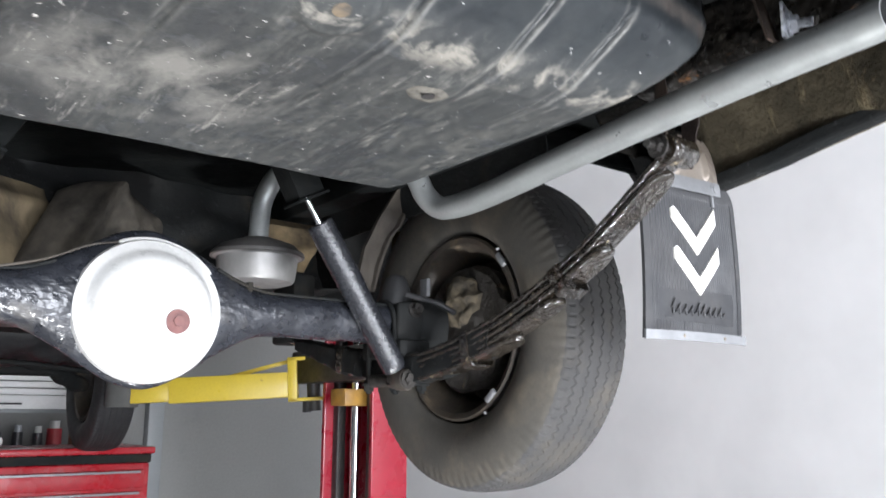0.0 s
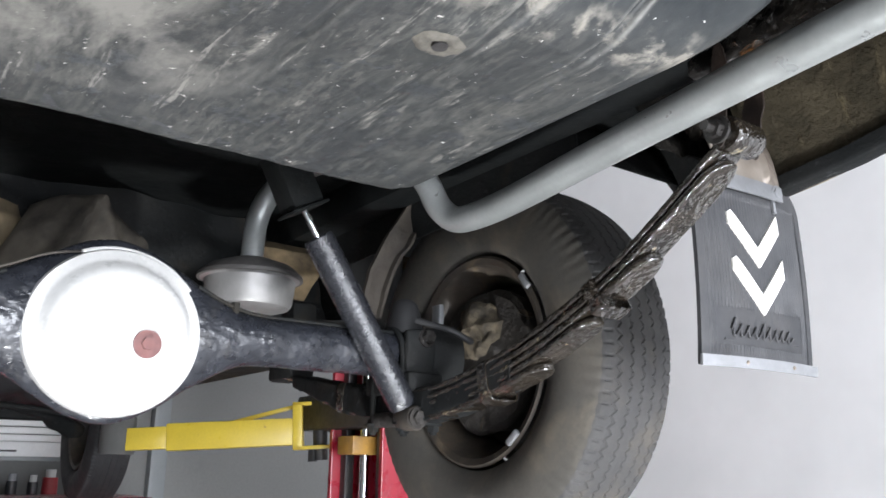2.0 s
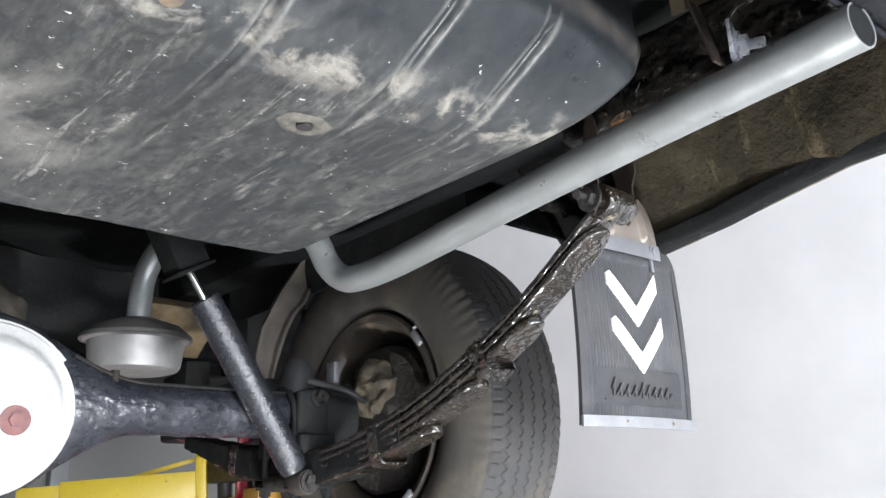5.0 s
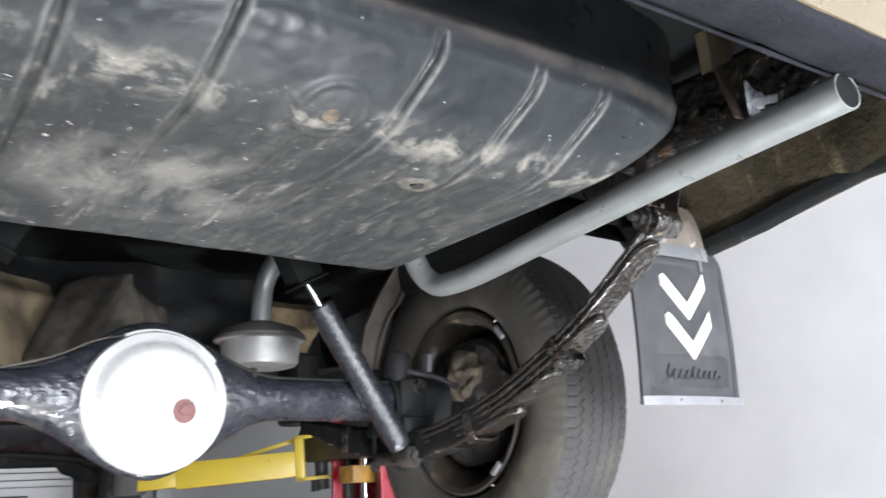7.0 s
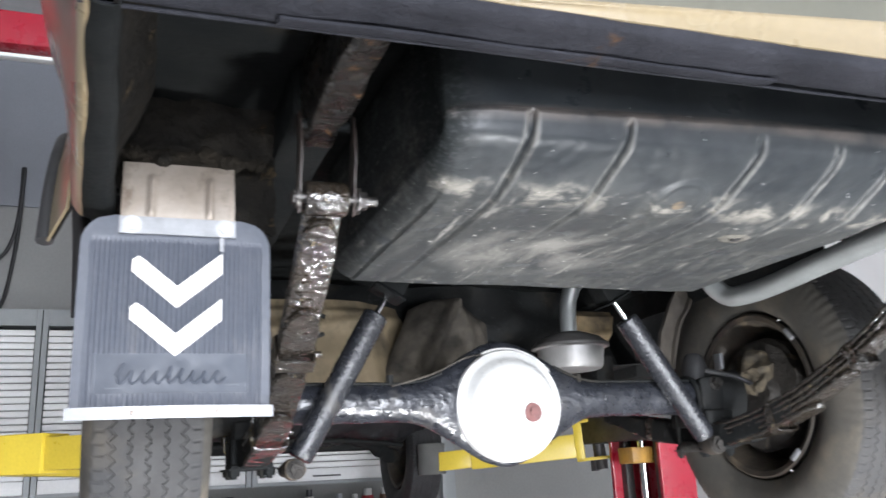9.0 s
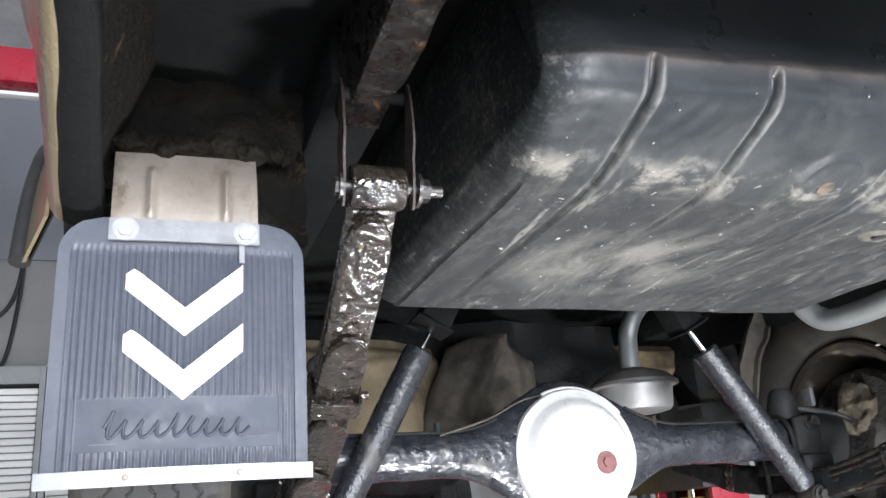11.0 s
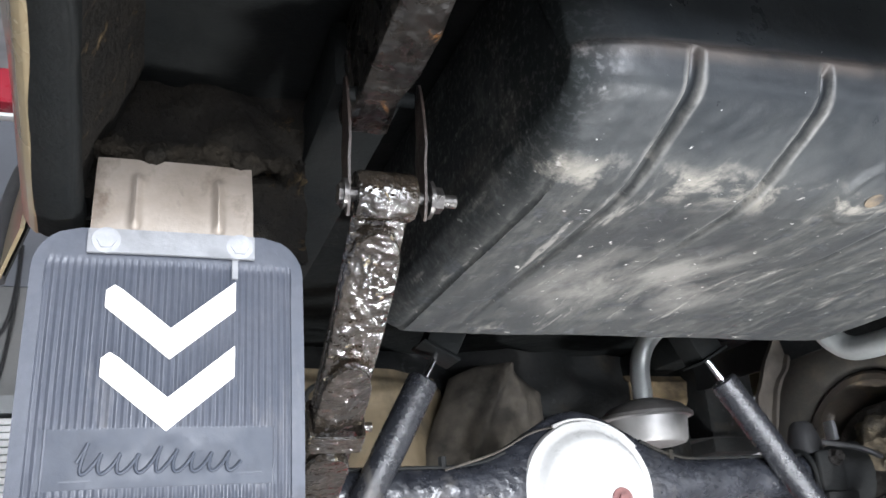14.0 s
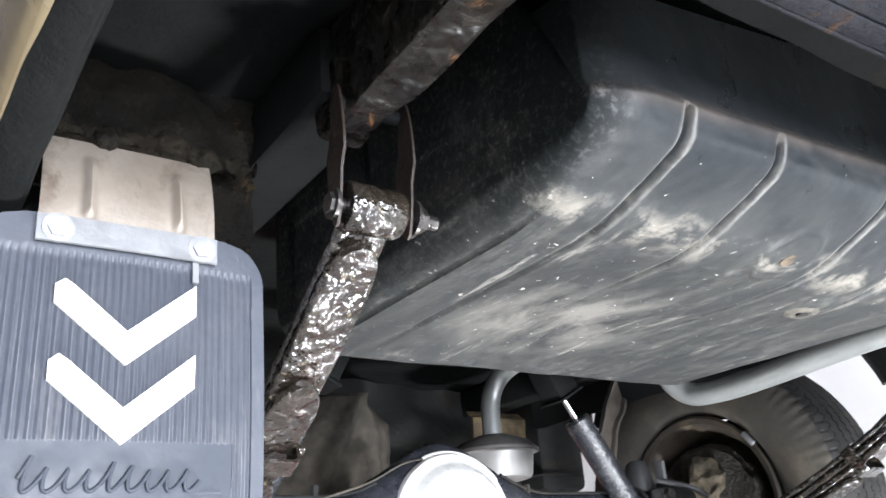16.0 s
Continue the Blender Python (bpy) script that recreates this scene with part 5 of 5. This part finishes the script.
part("front_subframe", sheet(bmesh.new(), subframe, 110, 50, (0, 0, 0.006)), GRIMY, car, "oily black front subframe and steering gear", 50)
bm = boxed((-0.30, FWY - 0.35, 1.78), (0.25, FWY + 0.3, 1.92), 0.06)
part("engine_sump", bm, UNDERSEAL, car, "dark oily engine sump")
for sx in (1, -1):
    bm = profile_sheet("front_wing", [[(sx * 0.84, y, 1.95), (sx * 0.85, y, 2.1), (sx * 0.85, y, 2.4)] for y in (1.92, 2.6, 3.6, 4.6)], CREAM, "cream body side", 4, 0, (-sx * 0.004, 0, 0), nu=12)
bm = boxed((-0.82, 3.6, 2.0), (0.82, 4.7, 2.05), 0.01)
part("engine_bay_floor", bm, UNDERSEAL, car)
bm = boxed((-0.83, VY, 2.42), (0.83, 4.7, 2.6), 0.05)
part("upper_body", bm, CREAM, car, "cream upper body")

# ---------- the two-post lift ----------
lift = thing("two_post_lift", (0, 3.13, 0), "red two-post car lift with yellow swing arms", "car lift")
for sx, ox in ((1, 0.016), (-1, -0.26)):
    post = part("post", boxed((sx * 1.497 + ox, 2.976, 0), (sx * 1.522 + ox, 3.294, 3.36), 0.004), REDPAINT, lift, "glossy red lift post")
    for ya, yb in ((2.95, 2.975), (3.295, 3.32)):
        part("side_plate", boxed((sx * (1.35 if ya > 3 else 1.374) + ox, ya, 0), (sx * (1.52 if ya > 3 else 1.544) + ox, yb, 3.36), 0.004), REDPAINT, post)
    for ya, yb in ((2.9765, 3.02), (3.25, 3.2935)):
        part("guide_rail", boxed((sx * 1.39 + ox, ya, 0), (sx * 1.43 + ox, yb, 3.355), 0.004), DARKSTEEL, post)
    part("hydraulic_ram", cyl(bmesh.new(), (sx * 1.40 + ox, 3.12, 0.02), (sx * 1.40 + ox, 3.12, 2.6), 0.02, 24), CHROME, post, "chromed hydraulic ram")
    bm = boxed((sx * 1.31 + ox, 3.06, 1.555), (sx * 1.42 + ox, 3.18, 1.625), 0.006)
    part("carriage_stop", bm, ORANGE, lift, "scuffed orange carriage stop")
    bm = boxed((sx * 1.315 + ox, 2.92, 1.655), (sx * 1.555 + ox, 3.56, 1.80), 0.01)
    part("carriage", bm, DARKSTEEL, lift, "black lift carriage")
    part("base_plate", boxed((sx * 1.15 + ox, 2.75, 0), (sx * 1.75 + ox, 3.5, 0.02), 0.004), REDPAINT, lift)


def swing_arm(p0, p1, name, tip=True):
    p0, p1 = Vector(p0), Vector(p1)
    d = (p1 - p0)
    L = d.length
    m = Matrix.Translation(p0) @ d.to_track_quat("X", "Z").to_matrix().to_4x4()
    root = part(name, boxed((0.02, -0.05, -0.055), (L * 0.76, 0.05, 0.055), 0.004, m), YELLOW, lift, "chipped yellow telescopic swing arm")
    part("inner_arm", boxed((L * 0.76, -0.04, -0.046), (L, 0.04, 0.044), 0.004, m), YELLOW, root)
    bm = boxed((-0.02, -0.055, -0.075), (0.02, 0.055, 0.12), 0.003, m)
    box(bm, (-0.16, -0.055, 0.105), (0.02, 0.055, 0.12), 0.002, m)
    box(bm, (-0.16, -0.055, -0.075), (0.02, 0.055, -0.06), 0.002, m)
    part("arm_clevis", bm, YELLOW, root)
    bm = boxed((0, -0.006, -0.009), (0.30, 0.006, 0.009), 0.002, m @ Matrix.Translation((0.0, -0.03, 0.11)) @ Matrix.Rotation(radians(12), 4, "Y"))
    part("gusset_bar", bm, YELLOW, root)
    bm = cyl(bmesh.new(), m @ Vector((-0.09, 0, -0.12)), m @ Vector((-0.09, 0, 0.12)), 0.03, 24)
    hexbolt(bm, m @ Vector((-0.06, 0, -0.075)), (0, 0, -1), 0.022, 0.05)
    part("pivot_pin", bm, DARKSTEEL, root, "black pivot pin")
    if tip:
        bm = cyl(bmesh.new(), p1 + Vector((-0.03, 0.03, -0.06)), p1 + Vector((-0.03, 0.03, 0.09)), 0.07, 24)
        part("lift_pad", bm, PADMAT, root, "grey rubber lifting pad")
    return root


swing_arm((1.315, 3.50, 1.65), (0.715, 3.86, 1.608), "swing_arm")
swing_arm((-1.58, 3.0, 1.67), (-0.72, 2.28, 1.66), "swing_arm")
swing_arm((-1.56, 3.57, 1.70), (-0.70, 4.02, 1.655), "swing_arm")
part("crossbeam", boxed((-1.78, 3.06, 3.22), (1.52, 3.20, 3.36), 0.006), REDPAINT, lift, "red overhead crossbeam")
part("shutoff_bar", boxed((-1.48, 3.08, 3.175), (1.48, 3.12, 3.19), 0.003), SHUTTER, lift, "thin white cut-off bar")

# ---------- housing of the added fill lamp under the tail ---
fl = thing("floodlight", (FILL_AT.x, FILL_AT.y, 0), "small black housing added round an unseen fill lamp on the floor", "floodlight")
tilt = look(FILL_AT, (0.05, 0.95, 1.9))
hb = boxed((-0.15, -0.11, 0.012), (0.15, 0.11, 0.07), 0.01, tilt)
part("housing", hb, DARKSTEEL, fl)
part("stand", tube(bmesh.new(), [(FILL_AT.x - 0.17, FILL_AT.y - 0.12, 0.012), (FILL_AT.x - 0.17, FILL_AT.y + 0.12, 0.012), (FILL_AT.x - 0.17, FILL_AT.y + 0.02, 0.17), (FILL_AT.x + 0.17, FILL_AT.y + 0.02, 0.17), (FILL_AT.x + 0.17, FILL_AT.y - 0.12, 0.012), (FILL_AT.x + 0.17, FILL_AT.y + 0.12, 0.012)], 0.01, 10), DARKSTEEL, fl)

# ---------- along the back wall ----------


def tambour(x0, x1, zt=2.62, zb=1.52):
    y0, y1 = 5.28, YB - 0.003
    c = thing("tambour_cabinet", ((x0 + x1) / 2, y1, zb), "white roller-shutter wall cabinet in a grey frame", "cabinet", "wall cabinets")
    bm = boxed((x0, y0, zb), (x0 + 0.03, y1, zt))
    box(bm, (x1 - 0.03, y0, zb), (x1, y1, zt))
    box(bm, (x0 + 0.031, y0, zt - 0.10), (x1 - 0.031, y1, zt))
    box(bm, (x0 + 0.031, y0 + 0.03, zb), (x1 - 0.031, y1, zb + 0.02))
    part("carcass", bm, STEELGREY, c, "grey painted steel carcass")
    z = zb + 0.10
    bm = boxed((x0 + 0.034, y0 + 0.008, zb + 0.021), (x1 - 0.034, y0 + 0.03, zb + 0.098), 0.004)
    part("bottom_rail", bm, SHUTTER, c)
    part("pull_handle", boxed(((x0 + x1) / 2 - 0.09, y0 - 0.004, zb + 0.045), ((x0 + x1) / 2 + 0.09, y0 + 0.008, zb + 0.055), 0.002), DARKSTEEL, c)
    me = None
    while z < zt - 0.12:
        if me is None:
            ob = part("slat", boxed((x0 + 0.034, y0 + 0.01, z), (x1 - 0.034, y0 + 0.026, z + 0.036), 0.007), SHUTTER, c)
            me, base = ob.data, z
        else:
            ob = new("slat", me)
            ob.parent = c
            ob.matrix_parent_inverse = Matrix.Translation(-c.location)
            ob.location = (0, 0, z - base)
        z += 0.04
    return c


edges = (-3.72, -2.50, -1.27, -0.02, 0.93)
for a, b in zip(edges, edges[1:]):
    tambour(a, b - 0.006)

bench = thing("workbench", (-1.2, 5.3, 0), "grey steel workbench along the back wall", "workbench")
part("worktop", boxed((-3.7, 5.0, 1.22), (1.05, YB - 0.003, 1.26), 0.004), STEELGREY, bench)
for x in (-3.6, -1.3, 0.98):
    part("leg", boxed((x - 0.03, 5.05, 0), (x + 0.03, 5.6, 1.219), 0.004), STEELGREY, bench)
rnd = random.Random(11)
x = -1.2
while x < 0.95:
    r = rnd.uniform(0.028, 0.045)
    h = rnd.uniform(0.15, 0.23)
    c = thing("spray_can" if h > 0.2 else "bottle", (x, 5.42, 1.26), "small workshop can standing on the bench", "can", "cans on the bench")
    body = part("body", cyl(bmesh.new(), (x, 5.42, 1.2605), (x, 5.42, 1.26 + h * 0.8), r, 20, r * 0.9), rnd.choice(BOTTLES), c)
    part("cap", cyl(bmesh.new(), (x, 5.42, 1.26 + h * 0.8), (x, 5.42, 1.26 + h), r * 0.62, 16), rnd.choice(BOTTLES), c)
    x += r * 2 + rnd.uniform(0.015, 0.06)

chest = thing("tool_chest", (0.45, 4.6, 0), "glossy red steel tool chest with drawers", "tool chest")
part("body", boxed((-0.35, 4.36, 0.1), (0.98, 4.85, 1.283), 0.012), REDCHEST, chest)
part("lid_tray", boxed((-0.36, 4.34, 1.324), (1.0, 4.86, 1.359), 0.01), REDCHEST, chest, "red lid with a raised rim")
# solid black filler paints the shade of the gap below the lid
part("lid_gap", boxed((-0.34, 4.345, 1.284), (0.98, 4.84, 1.323)), UNDERSEAL, chest, "black box standing in for the shaded gap under the lid")
z = 1.164
while z > 0.2:
    d = part("drawer", boxed((-0.32, 4.342, z), (0.95, 4.36, z + 0.085), 0.004), REDCHEST, chest)
    part("drawer_pull", boxed((-0.30, 4.328, z + 0.07), (0.93, 4.342, z + 0.082), 0.002), ALU, d, "aluminium drawer pull")
    z -= 0.10
bm = boxed((-0.02, 4.45, 1.361), (0.33, 4.7, 1.42), 0.02)
bmesh.ops.subdivide_edges(bm, edges=bm.edges, cuts=4, use_grid_fill=True)
rough_up(bm, 0.02, 12)
tagged(part("folded_rag", bm, TOWEL), "crumpled white rag on the tool chest", "rag")

tagged(part("trim", boxed((XL, YB - 0.02, 3.39), (XR, YB - 0.003, H - 0.003)), UPPERWALL), "dark blue-grey sheeting on the upper wall", "trim", kind="structure")
bm = boxed((1.36, YB - 0.09, 0), (1.46, YB - 0.003, H - 0.02), 0.006)
tagged(part("trim", bm, STEELGREY), "grey vertical steel channel on the wall", "trim", kind="structure")
bm = tube(bmesh.new(), smooth_path([(-1.50, YB - 0.05, 3.65), (-1.50, YB - 0.05, 3.4), (-1.53, YB - 0.05, 3.15), (-1.62, YB - 0.05, 3.0), (-1.85, YB - 0.05, 2.9), (-2.0, YB - 0.05, 3.0)], 8), 0.012, 8)
tube(bm, smooth_path([(-1.49, YB - 0.06, 3.65), (-1.50, YB - 0.05, 3.2), (-1.54, YB - 0.05, 2.8), (-1.6, YB - 0.05, 2.63)], 8), 0.012, 8)
tagged(part("hanging_cable", bm, CABLE), "black cable looped down the back wall", "cable")
reel = thing("hose_reel", (-2.10, YB, 3.23), "dark red round hose reel on the back wall", "hose reel")
RC = Vector((-2.12, YB - 0.25, 3.23))
for dy in (0.0, 0.16):
    bm = cyl(bmesh.new(), RC + Vector((0, dy, 0)), RC + Vector((0, dy + 0.015, 0)), 0.39, 56, rings=((0.5, 0.40),))
    part("flange", bm, REELRED, reel)
part("hub", cyl(bmesh.new(), RC + Vector((0, -0.03, 0)), RC + Vector((0, 0.247, 0)), 0.2, 40), DARKSTEEL, reel)
